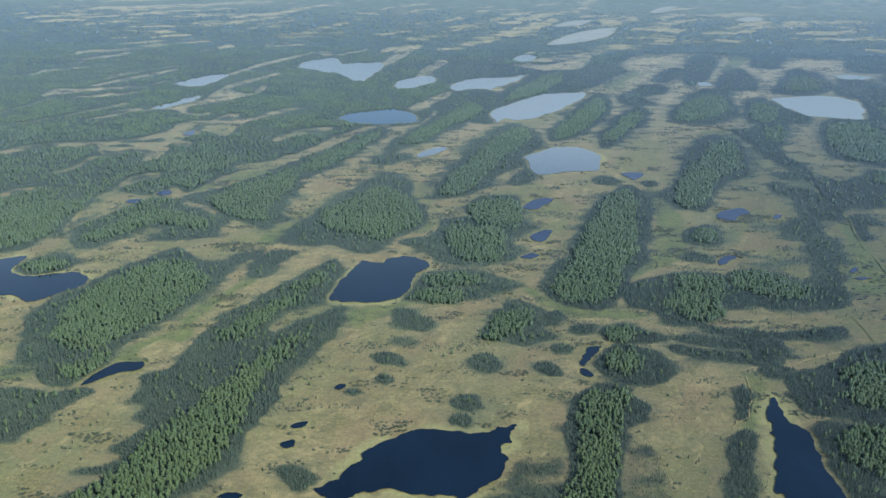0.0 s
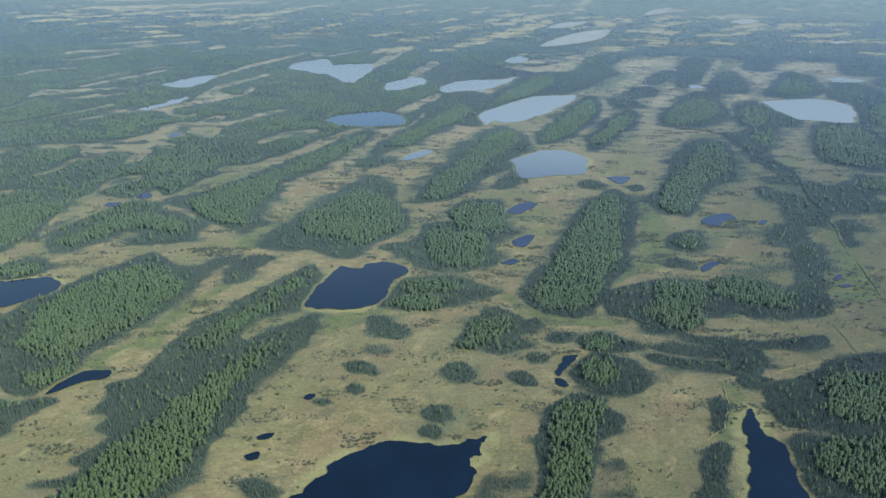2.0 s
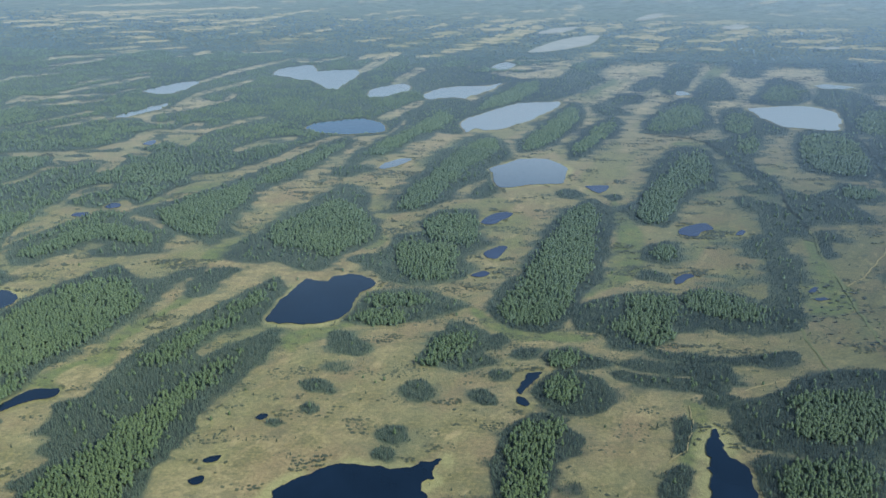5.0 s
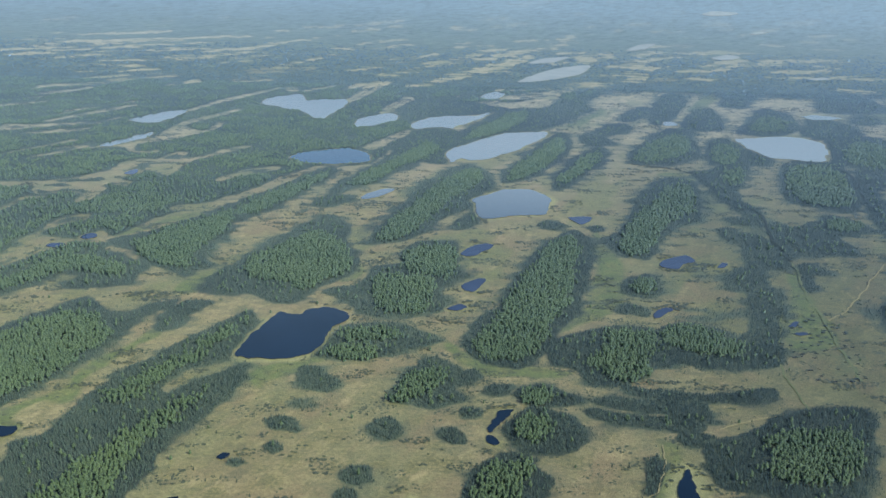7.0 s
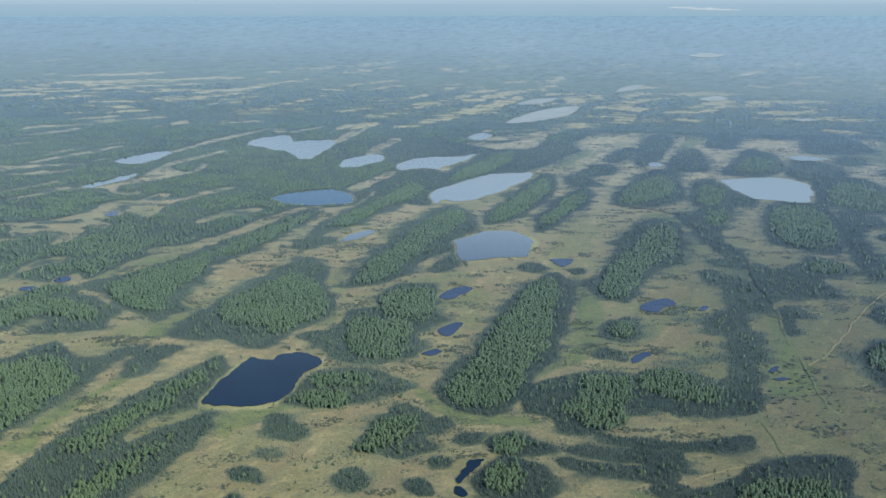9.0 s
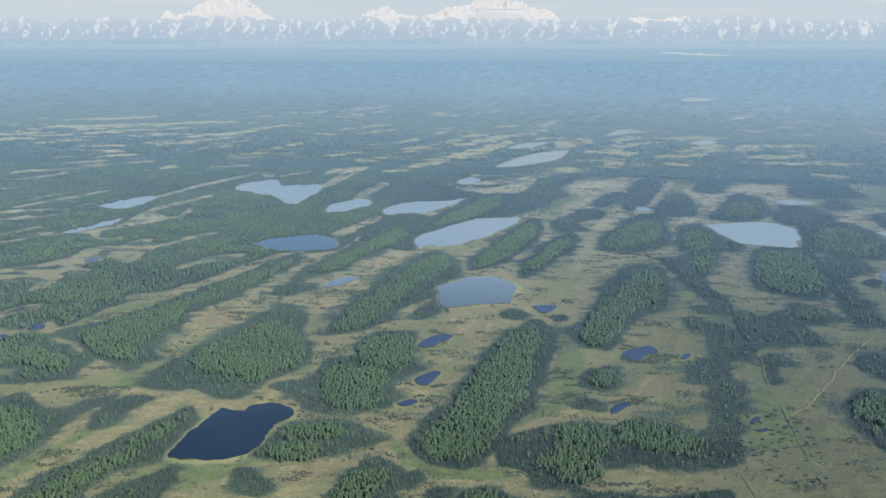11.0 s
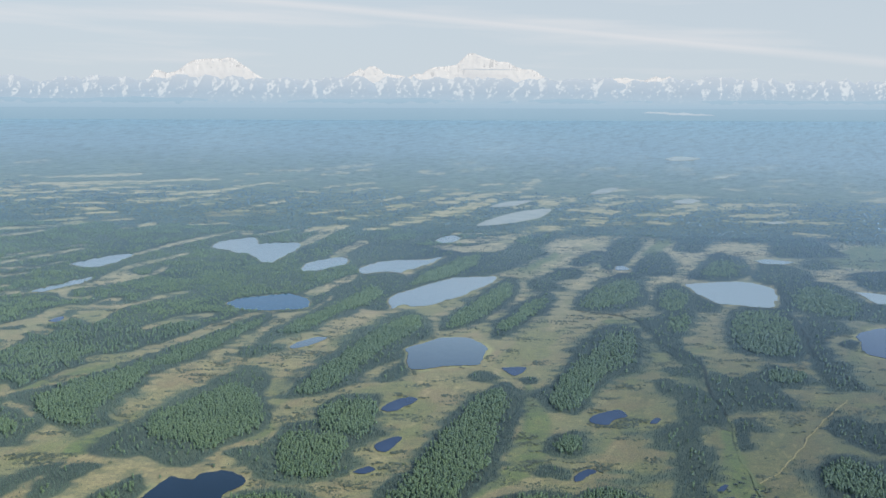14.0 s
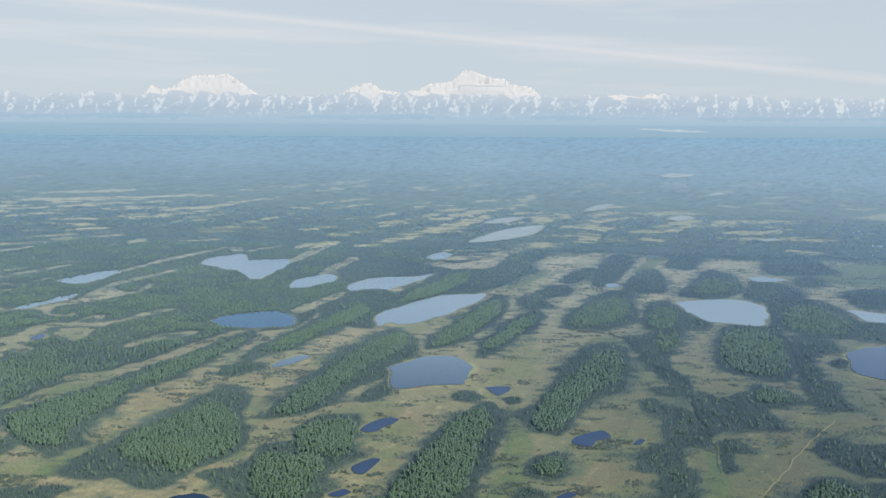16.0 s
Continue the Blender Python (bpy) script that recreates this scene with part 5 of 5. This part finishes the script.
def spruce_crown(sides, tiers, seed):
    """A narrow spire one metre high: ragged skirts of boughs, one above the other."""
    r = np.random.default_rng(seed)
    verts, faces = [], []
    for k in range(tiers):
        z0, rad = 0.04 + 0.84 * k / tiers, 0.185 * (1 - 0.72 * k / tiers) + 0.02
        n0 = len(verts)
        for s in range(sides):
            a = 2 * math.pi * (s + 0.5 * (k % 2) + 0.3 * r.random()) / sides
            q = rad * (0.75 + 0.5 * r.random())
            verts.append((math.cos(a) * q, math.sin(a) * q, z0 + 0.05 * (r.random() - 0.5)))
        verts.append((0.02 * (r.random() - 0.5), 0.02 * (r.random() - 0.5), min(1.0, z0 + 1.75 * 0.84 / tiers)))
        for s in range(sides):
            faces.append((n0 + s, n0 + (s + 1) % sides, n0 + sides))
    return np.array(verts), np.array(faces)


def mound(seed):
    """A low clump of far canopy, eight leafy facets."""
    r = np.random.default_rng(seed)
    v = np.array([(1, 0, 0.2), (0, 1, 0.25), (-1, 0, 0.2), (0, -1, 0.25), (0.1, 0.1, 1.0), (0.5, -0.4, 0.8)]) * (0.8 + 0.4 * r.random((6, 1)))
    return v, np.array([(0, 1, 4), (1, 2, 4), (2, 3, 4), (3, 5, 4), (5, 0, 4), (3, 0, 5)])


def planted(name, kinds, x, y, z, wide, tall, mat):
    """One mesh of many trees: each takes one of the kinds at random, turned and sized."""
    pick = rng.integers(0, len(kinds), len(x))
    spin = rng.random(len(x)) * 6.283
    lean = (rng.random((len(x), 2)) - 0.5) * 0.12
    vs, fs, n = [], [], 0
    for k, (v, f) in enumerate(kinds):
        w = np.nonzero(pick == k)[0]
        if not len(w):
            continue
        c, s = np.cos(spin[w])[:, None], np.sin(spin[w])[:, None]
        px = (v[None, :, 0] * c - v[None, :, 1] * s) * wide[w][:, None] + lean[w, :1] * v[None, :, 2] * tall[w][:, None] + x[w][:, None]
        py = (v[None, :, 0] * s + v[None, :, 1] * c) * wide[w][:, None] + lean[w, 1:] * v[None, :, 2] * tall[w][:, None] + y[w][:, None]
        pz = v[None, :, 2] * tall[w][:, None] + z[w][:, None]
        vs.append(np.stack([px, py, pz], axis=-1).reshape(-1, 3))
        fs.append((f[None] + (np.arange(len(w)) * len(v))[:, None, None]).reshape(-1, 3) + n)
        n += len(w) * len(v)
    return new(name, mesh_from(name, np.concatenate(vs), np.concatenate(fs), mat))


near_birch = [birch_crown(4, s) for s in range(8)]
mid_birch = [birch_crown(3, s) for s in range(10, 16)]
far_birch = [joined([(mound(s)[0] * (0.36, 0.36, 0.75), mound(s)[1]), (mound(s + 9)[0] * (0.3, 0.3, 0.7) + (0.25, -0.2, 0.2), mound(s + 9)[1])]) for s in range(5)]
near_spruce = [spruce_crown(3, 3, s) for s in range(6)]
mid_spruce = [spruce_crown(3, 2, s) for s in range(5)]
far_spruce = [spruce_crown(3, 2, s) for s in range(5)]
low_clump = [mound(s) for s in range(5)]


def scattered(y0, y1, gap):
    """Points on a shaken grid over the part of the plain that lies ahead."""
    ys = np.arange(y0, y1, gap)
    xs = np.arange(70 - 0.57 * y1 - 70, 70 + 0.57 * y1 + 70, gap)
    x, y = np.meshgrid(xs, ys)
    x, y = x.ravel(), y.ravel()
    x = x + (rng.random(len(x)) - 0.5) * gap * 0.95
    y = y + (rng.random(len(y)) - 0.5) * gap * 0.95
    keep = np.abs(x - 70) < 0.57 * y + 70
    return x[keep], y[keep]


def build_stands():
    held = {}
    for y0, y1, gap, leafy_kinds, spruces in ((262, 640, 1.25, near_birch, near_spruce), (640, 1160, 1.8, mid_birch, mid_spruce),
                                              (1160, 1620, 2.6, far_birch, far_spruce), (1620, 2130, 3.8, far_birch, far_spruce)):
        x, y = scattered(y0, y1, gap)
        share, d, owner = cover(x, y)
        ok = (rng.random(len(x)) < share) & (share > 0.08)
        x, y, d, owner, share = x[ok], y[ok], d[ok], owner[ok], share[ok]
        dry = lake_distance(x, y) > 2.2
        x, y, d, owner, share = x[dry], y[dry], d[dry], owner[dry], share[dry]
        owner = np.where(owner >= 0, owner, np.where(x < 60, -2, -1))
        wob = (smooth_noise(x, y, 11.0, 23) - 0.5) * 8
        grove = edge_distance(x, y, BIRCHES, 20.0)[0] + wob
        patch = smooth_noise(x, y, 40, 51)
        # to the north-east the birches give way to spruces
        leafy = rng.random(len(x)) < 0.92 * (1 - step(-4, 5, grove)) * (1 - 0.55 * step(120, 380, x) * step(850, 1050, y))
        leafy = leafy | ((d < -4) & (rng.random(len(x)) < np.where(owner >= 0, 0.04, 0.10 + 0.30 * step(0.45, 0.62, patch))))
        # birches need more room: thin them out
        keep = {1.25: 0.46, 1.8: 0.72, 2.6: 0.97, 3.8: 0.97}[gap]
        thin = rng.random(len(x)) > np.where(leafy, keep, 0.86)
        x, y, d, owner, leafy, share = (a[~thin] for a in (x, y, d, owner, leafy, share))
        n = len(x)
        spread = {1.25: 1.0, 1.8: 1.1, 2.6: 1.3, 3.8: 1.75}[gap]
        tall = np.where(leafy, 2.7 + 2.0 * rng.random(n), (1.3 + 1.9 * rng.random(n)) * (0.35 + 0.65 * share))
        wide = np.where(leafy, (3.1 + 1.1 * rng.random(n)) * {1.25: 0.80, 1.8: 0.82, 2.6: 0.98, 3.8: 1.25}[gap], (1.4 + 0.30 * tall) * spread)
        # paler spruces mixed in towards the west: brighter light put into the needles
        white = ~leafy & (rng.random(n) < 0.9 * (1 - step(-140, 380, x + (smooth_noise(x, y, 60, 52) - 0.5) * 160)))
        for k in np.unique(owner):
            for name, kinds, mat, grows in (("birches", leafy_kinds, birch_leaves, leafy), ("lit_spruces", spruces, lit_needles, white),
                                            ("shaded_spruces", spruces, spruce_needles, ~leafy & ~white)):
                w = np.nonzero((owner == k) & grows)[0]
                if len(w):
                    held.setdefault(k, []).append((name, kinds, mat, x[w], y[w], wide[w], tall[w]))
    for k, sets in held.items():
        base = new("forest_stand")
        leafy_count = sum(len(q[3]) for q in sets if q[0] == "birches") / sum(len(q[3]) for q in sets)
        if k >= 0:
            c = STANDS[k].mean(axis=0)
            base.location = (c[0], c[1], 0)
            label = ("bright green birches ringed by dark spruces on a rise" if leafy_count > 0.25 else
                     "mixed stand of dark spruces and some green birches" if leafy_count > 0.08 else "dark green stunted spruces on open bog")
        else:
            base.location = (-400 if k == -2 else 500, 1300, 0)
            label = "wide mixed woods of spruce and birch"
        tagged(base, label, "forest", "wooded rises on the plain", "stuff")
        for name, kinds, mat, x, y, wide, tall in sets:
            planted(name, kinds, x - base.location.x, y - base.location.y, np.zeros(len(x)), wide, tall, mat).parent = base


build_stands()


def build_far_woods():
    for y0, y1, gap, wide, tall in ((2000, 2350, 7.0, 3.8, 2.0), (2350, 3300, 10.5, 5.4, 2.6)):
        x, y = scattered(y0, y1, gap)
        ok = rng.random(len(x)) < cover(x, y)[0] * (1 - 0.55 * step(2000, 2350, y)) * (1 - 0.9 * step(2700, 3300, y))
        x, y = x[ok], y[ok]
        dry = lake_distance(x, y) > gap * 0.6
        x, y = x[dry], y[dry]
        n = len(x)
        w = wide * (0.7 + 0.6 * rng.random(n))
        ob = planted("far_woods", low_clump, x, y, height(x, y) - 0.3, w, tall * (0.6 + 0.6 * rng.random(n)), far_needles)
        tagged(ob, "far dark green woods in long streaks", "forest", kind="stuff")


build_far_woods()


def build_bog_shrubs():
    """Low hummocks of dwarf shrub in drifts on the open bog."""
    for y0, y1, gap, wide, tall in ((268, 700, 2.2, 1.1, 0.6), (700, 1250, 2.8, 1.7, 0.9), (1250, 1900, 4.6, 2.6, 1.2)):
        x, y = scattered(y0, y1, gap)
        drift = smooth_noise(x * 0.36, y, 9.0, 81, 3)
        area = smooth_noise(x, y, 70.0, 82, 2)
        tufts = smooth_noise(x * 0.6, y, 4.5 + 0.004 * y0, 83, 2)
        ok = ((drift > 0.60) & (area > 0.38) | (tufts > 0.80) & (area > 0.30)) & (rng.random(len(x)) < 0.85)
        x, y = x[ok], y[ok]
        ok = (lake_distance(x, y) > 2.5) & (cover(x, y)[0] < 0.15)
        x, y = x[ok], y[ok]
        n = len(x)
        ob = planted("bog_shrubs", low_clump, x, y, np.full(n, -0.15), wide * (0.6 + 0.9 * rng.random(n)), tall * (0.5 + rng.random(n)), shrub_leaves)
        tagged(ob, "low dark olive hummocks of dwarf shrub on tan bog", "shrub", kind="stuff")


build_bog_shrubs()


STRING_FEN = closed_curve([(326, 690), (360, 688), (372, 650), (352, 600), (341, 575), (309, 580), (305, 623)], 4)


def build_fen_pools():
    """Short narrow pools in rows on the wet fen, with shrubby strings between them."""
    x, y = scattered(560, 700, 7.0)
    ok = (edge_distance(x, y, [STRING_FEN])[0] < 0) & (rng.random(len(x)) < 0.55)
    x, y = x[ok], y[ok]
    n = len(x)
    ring = np.array([(math.cos(a), math.sin(a)) for a in np.arange(10) * 0.6283])
    size = np.stack([1.0 + 1.4 * rng.random(n), 0.4 + 0.4 * rng.random(n)], axis=1)
    p = ring[None] * size[:, None, :] * (0.75 + 0.5 * rng.random((n, 10, 1))) + np.stack([x, y], axis=1)[:, None, :]
    verts = np.concatenate([p, np.full((n, 10, 1), 0.45)], axis=2).reshape(-1, 3)
    ob = new("fen_pools", mesh_from("fen_pools", verts, np.arange(n * 10).reshape(n, 10), water))
    tagged(ob, "many short dark pools on a wet green fen", "pool", kind="stuff")
    x, y = x + 3.0 * rng.random(n), y + 1.5 + 1.5 * rng.random(n)
    ob = planted("fen_shrubs", low_clump, x, y, np.full(n, -0.1), 1.0 + 1.2 * rng.random(n), 0.5 + 0.6 * rng.random(n), shrub_leaves)
    tagged(ob, "low dark green shrubs between the fen pools", "shrub", kind="stuff")


build_fen_pools()


def small_mesh(name, v, f, mat):
    me = bpy.data.meshes.new(name)
    me.from_pydata([tuple(p) for p in v], [], [tuple(int(i) for i in q) for q in f])
    me.materials.append(mat)
    return me


def trunk_shape(tall, radius, bend):
    """A tapered six-sided trunk with a slight bend."""
    vs, fs = [], []
    for k, h in enumerate((0.0, 0.3, 0.65, 1.0)):
        r = radius * (1 - 0.82 * h)
        for s in range(6):
            a = s * math.pi / 3
            vs.append((math.cos(a) * r + bend * h * h, math.sin(a) * r, -0.1 + tall * h))
    for k in range(3):
        for s in range(6):
            fs.append((k * 6 + s, k * 6 + (s + 1) % 6, k * 6 + 6 + (s + 1) % 6, k * 6 + 6 + s))
    return vs, fs


def tree(kind, tall, seed, at):
    """One tree on its own: a trunk and a crown."""
    spruce = kind == "spruce_tree"
    base = new(kind)
    if spruce:
        v, f = spruce_crown(7, 9, seed)
        crown = v * (tall, tall, tall * 0.94) + (0, 0, tall * 0.06)
    else:
        v, f = birch_crown(16, seed)
        crown = v * (tall * 0.8, tall * 0.8, tall)
    for name, mesh in (("trunk", small_mesh("trunk", *trunk_shape(tall * (0.9 if spruce else 0.7), 0.07 + 0.012 * tall, 0.15), spruce_bark if spruce else birch_bark)),
                       ("crown", small_mesh("crown", crown, f, spruce_needles if spruce else birch_leaves))):
        ob = new(name, mesh)
        ob.parent = base
    base.location = at
    return tagged(base, "dark green stunted spruce standing alone on bog" if spruce else "bright green birch at the edge of open bog",
                  "tree", "lone spruces on the bog" if spruce else "lone birches on the bog")


def build_lone_trees():
    """Single trees out on the near bog, each a thing of its own."""
    x, y = scattered(275, 720, 9.0)
    share, d, _ = cover(x, y)
    ok = (lake_distance(x, y) > 4) & (d > 6) & (d < 60) & (share < 0.2) & (smooth_noise(x, y, 40, 91, 2) > 0.52)
    x, y = x[ok], y[ok]
    order = rng.permutation(len(x))[:290]
    firsts = {}
    for k, i in enumerate(order):
        kind = "birch_tree" if k % 6 == 0 else "spruce_tree"
        variant = (kind, k % 4)
        at = (float(x[i]), float(y[i]), 0.0)
        if variant not in firsts:
            tall = (1.9 + 0.4 * (k % 4)) if kind == "birch_tree" else (1.2 + 0.35 * (k % 4))
            firsts[variant] = tree(kind, tall, 200 + k, at)
        else:
            copy_thing(firsts[variant], pose(*at, 0, 0, float(rng.random() * 360)))


build_lone_trees()


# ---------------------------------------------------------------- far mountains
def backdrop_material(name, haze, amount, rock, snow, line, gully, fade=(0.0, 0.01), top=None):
    """A far range: rock with patches of snow (line: how much), under pale blue haze put in as emission."""
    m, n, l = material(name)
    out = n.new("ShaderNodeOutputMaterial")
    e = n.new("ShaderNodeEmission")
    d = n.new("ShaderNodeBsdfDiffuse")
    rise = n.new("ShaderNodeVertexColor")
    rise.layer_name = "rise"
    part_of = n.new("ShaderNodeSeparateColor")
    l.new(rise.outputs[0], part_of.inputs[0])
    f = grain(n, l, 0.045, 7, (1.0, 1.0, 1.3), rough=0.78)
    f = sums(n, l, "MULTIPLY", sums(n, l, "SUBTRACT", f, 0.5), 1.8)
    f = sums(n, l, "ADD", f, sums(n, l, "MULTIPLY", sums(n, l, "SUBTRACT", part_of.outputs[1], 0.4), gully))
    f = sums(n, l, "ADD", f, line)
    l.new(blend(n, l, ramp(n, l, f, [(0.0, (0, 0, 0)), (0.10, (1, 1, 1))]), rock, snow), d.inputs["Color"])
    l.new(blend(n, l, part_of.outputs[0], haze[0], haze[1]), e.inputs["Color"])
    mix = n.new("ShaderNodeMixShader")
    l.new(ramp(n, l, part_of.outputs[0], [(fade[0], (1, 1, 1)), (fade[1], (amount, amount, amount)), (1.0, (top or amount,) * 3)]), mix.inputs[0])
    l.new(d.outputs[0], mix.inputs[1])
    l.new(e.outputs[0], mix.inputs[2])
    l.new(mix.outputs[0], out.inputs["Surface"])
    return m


def crags(x, z, size, seed):
    """Sharp ridges and gullies, from 0 to 1."""
    total, weight, amp = 0.0, 0.0, 1.0
    for o in range(4):
        total = total + amp * (1 - np.abs(2 * smooth_noise(x + 0.6 * z, z * 1.7 - 0.4 * x, size, seed + o, 1) - 1))
        weight, amp, size = weight + amp, amp * 0.55, size * 0.5
    return total / weight


def ridge(name, y, crest, foot, mat, label, step_x, rows, deep, size):
    """A ridge across the north: a craggy slope from its foot up to the crest, and down behind."""
    xs = np.arange(-2900, 3400, step_x)
    top, low = crest(xs), foot(xs)
    vs, rise, gully = [], [], []
    for r in range(rows):
        t = r / (rows - 1)
        z = low + (top - low) * t
        rough = crags(xs, z, size, 61)
        vs.append(np.stack([xs, y + 14 * t - deep * (rough - 0.5) * (0.25 + 0.75 * min(1, 4 * t)), z], axis=1))
        rise.append(np.full(len(xs), t))
        gully.append(1 - rough)
    vs.append(np.stack([xs, np.full(xs.shape, y + 24.0), low], axis=1))
    rise.append(np.zeros(len(xs)))
    gully.append(np.zeros(len(xs)))
    i = np.arange((rows + 1) * len(xs)).reshape(rows + 1, -1)
    faces = np.stack([i[:-1, :-1], i[:-1, 1:], i[1:, 1:], i[1:, :-1]], axis=-1).reshape(-1, 4)
    me = mesh_from(name, np.concatenate(vs), faces, mat)
    rise, gully = np.concatenate(rise), np.concatenate(gully)
    mask = me.color_attributes.new("rise", "FLOAT_COLOR", "POINT")
    mask.data.foreach_set("color", np.stack([rise, gully, rise, np.ones(len(rise))], axis=1).astype(np.float32).ravel())
    return tagged(new(name, me), label, "mountain range", kind="structure")


def spurs(x, y, size, seed):
    """Sharp-edged spurs and corries, from 0 to 1."""
    total, weight, amp = 0.0, 0.0, 1.0
    for o in range(4):
        u, v = (x + 1.1 * y) / size, (y * 4.5 - 0.5 * x) / size
        i, j = np.floor(u), np.floor(v)
        p, q = u - i, v - j
        k = seed + 13 * o
        n = (lattice(i, j, k) * (1 - p) + lattice(i + 1, j, k) * p) * (1 - q) + (lattice(i, j + 1, k) * (1 - p) + lattice(i + 1, j + 1, k) * p) * q
        total, weight, amp, size = total + amp * (1 - np.abs(2 * n - 1)), weight + amp, amp * 0.5, size * 0.5
    return total / weight


def spur_range(name, y0, y1, low, high, size, mat, label):
    """A range of many spurs: it climbs from y0 to y1, low to high metres over the plain's far edge."""
    xs, ys = np.arange(-2900, 3400, 6.0), np.linspace(y0, y1, 26)
    x, y = np.meshgrid(xs, ys)
    climb = np.clip((y - y0) / (0.8 * (y1 - y0)), 0, 1)
    r = spurs(x, y, size, 81)
    tall = (smooth_noise(x, y * 0, 220, 82, 2) - 0.5) * 0.25
    t = np.clip(climb * (0.62 + 0.44 * r + 0.6 * tall), 0, 1.2)
    z = level(x) + low + (high - low) * t
    # snow lies on the slopes that fall away to the west
    lee = np.gradient(z, 6.0, axis=1)
    aspect = np.clip(0.5 + 0.30 * lee / lee.std(), 0, 1)
    i = np.arange(x.size).reshape(x.shape)
    faces = np.stack([i[:-1, :-1], i[:-1, 1:], i[1:, 1:], i[1:, :-1]], axis=-1).reshape(-1, 4)
    me = mesh_from(name, np.stack([x.ravel(), y.ravel(), z.ravel()], axis=1), faces, mat)
    mask = me.color_attributes.new("rise", "FLOAT_COLOR", "POINT")
    mask.data.foreach_set("color", np.stack([np.minimum(t, 1).ravel(), aspect.ravel(), r.ravel(), np.ones(x.size)], axis=1).astype(np.float32).ravel())
    return tagged(new(name, me), label, "mountain range", kind="structure")


def level(x):
    return 240.0 + 0.0245 * (x - 284.0)


def broken(x, amount, seed):
    """Sharp small summits along a crest."""
    return (0.5 - np.abs(2 * smooth_noise(x, x * 0 + seed, 70, seed, 2) - 1)) * amount


def high_crest(x):
    """Three high peaks: a broad dome, a small cone with a shoulder, and the highest with long steps; low summits to the east."""
    dome = np.interp(x, (-1300, -1270, -1261, -1241, -1197, -1153, -1094, -1050, -976, -918, -880, -850, -815, -771, -736, -683),
                     (205, 240, 260, 255, 240, 247, 288, 308, 315, 315, 321, 318, 295, 266, 240, 209), 150, 150)
    cone = np.interp(x, (-283, -248, -195, -181, -165, -136, -107, -82, -52, 13, 79, 103), (211, 232, 259, 270, 256, 279, 280, 265, 242, 234, 225, 214), 150, 150)
    high = np.interp(x, (58, 88, 117, 147, 176, 206, 280, 325, 354, 391, 421, 458, 494, 533, 548, 602, 624, 654, 685, 724, 760, 785, 837),
                     (213, 234, 243, 240, 264, 276, 282, 288, 318, 350, 350, 333, 325, 313, 305, 305, 290, 276, 267, 267, 253, 232, 215), 150, 150)
    east = np.interp(x, (1064, 1123, 1229, 1336, 1395, 1432, 1471, 1518), (205, 218, 226, 212, 234, 222, 234, 205), 150, 150)
    return level(x) + np.maximum(np.maximum(dome, cone), np.maximum(high, east)) + broken(x, 4, 71)


def hill_crest(x):
    return level(x) + 104 + (smooth_noise(x, x * 0 + 5, 300, 73, 4) - 0.5) * 48


def foot(x):
    return level(x) - 45


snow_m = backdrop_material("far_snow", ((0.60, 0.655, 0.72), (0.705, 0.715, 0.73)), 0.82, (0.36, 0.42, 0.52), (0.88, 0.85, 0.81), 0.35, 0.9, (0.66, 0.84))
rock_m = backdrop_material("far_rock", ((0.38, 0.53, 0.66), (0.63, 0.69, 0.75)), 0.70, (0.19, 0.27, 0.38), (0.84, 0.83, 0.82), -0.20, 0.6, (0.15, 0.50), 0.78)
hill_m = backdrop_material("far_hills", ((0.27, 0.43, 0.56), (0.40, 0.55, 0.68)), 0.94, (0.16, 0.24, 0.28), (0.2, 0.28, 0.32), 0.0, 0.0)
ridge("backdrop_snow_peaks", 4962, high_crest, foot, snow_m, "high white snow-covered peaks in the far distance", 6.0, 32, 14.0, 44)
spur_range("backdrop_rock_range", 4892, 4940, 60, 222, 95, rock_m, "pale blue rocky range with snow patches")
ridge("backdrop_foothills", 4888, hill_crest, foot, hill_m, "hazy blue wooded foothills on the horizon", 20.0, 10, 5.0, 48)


def streak(name, y, x1, z1, x2, z2, thick, mat, label):
    """A long thin glowing streak: a flat lens with a frayed outline."""
    k = np.linspace(0, 1, 60)
    mid = z1 + (z2 - z1) * k + (smooth_noise(k * 400, k * 0, 60, 93) - 0.5) * thick
    half = thick * 0.5 * np.sin(np.pi * k) ** 0.6 * (0.5 + smooth_noise(k * 500, k * 0, 40, 94))
    xs = x1 + (x2 - x1) * k
    vs = np.concatenate([np.stack([xs, np.full(60, y), mid - half], axis=1), np.stack([xs, np.full(60, y - 3.0), mid], axis=1),
                         np.stack([xs, np.full(60, y), mid + half], axis=1)])
    i = np.arange(59)
    faces = np.concatenate([np.stack([i, i + 1, i + 61, i + 60], axis=1), np.stack([i + 60, i + 61, i + 121, i + 120], axis=1)])
    tagged(new(name, mesh_from(name, vs, faces, mat)), label, "mist", kind="structure")


# plain emission in place of daylight on the streaks
def streak_glow(name, colour):
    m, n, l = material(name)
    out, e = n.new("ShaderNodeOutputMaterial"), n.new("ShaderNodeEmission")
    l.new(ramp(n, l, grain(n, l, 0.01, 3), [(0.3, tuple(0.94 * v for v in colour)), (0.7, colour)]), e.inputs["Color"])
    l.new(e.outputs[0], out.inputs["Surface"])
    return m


# a pale streak at the foothills and a cloud, both self-glowing
streak("backdrop_pale_streak", 4884, 1313, 307, 1700, 300, 12, streak_glow("pale_streak_glow", (0.52, 0.62, 0.71)), "thin pale glowing streak before the far foothills")
streak("backdrop_cloud", 4944, 345, 506, 640, 512, 6, streak_glow("thin_cloud", (0.56, 0.62, 0.68)), "thin grey cloud streak across the highest snow peak")
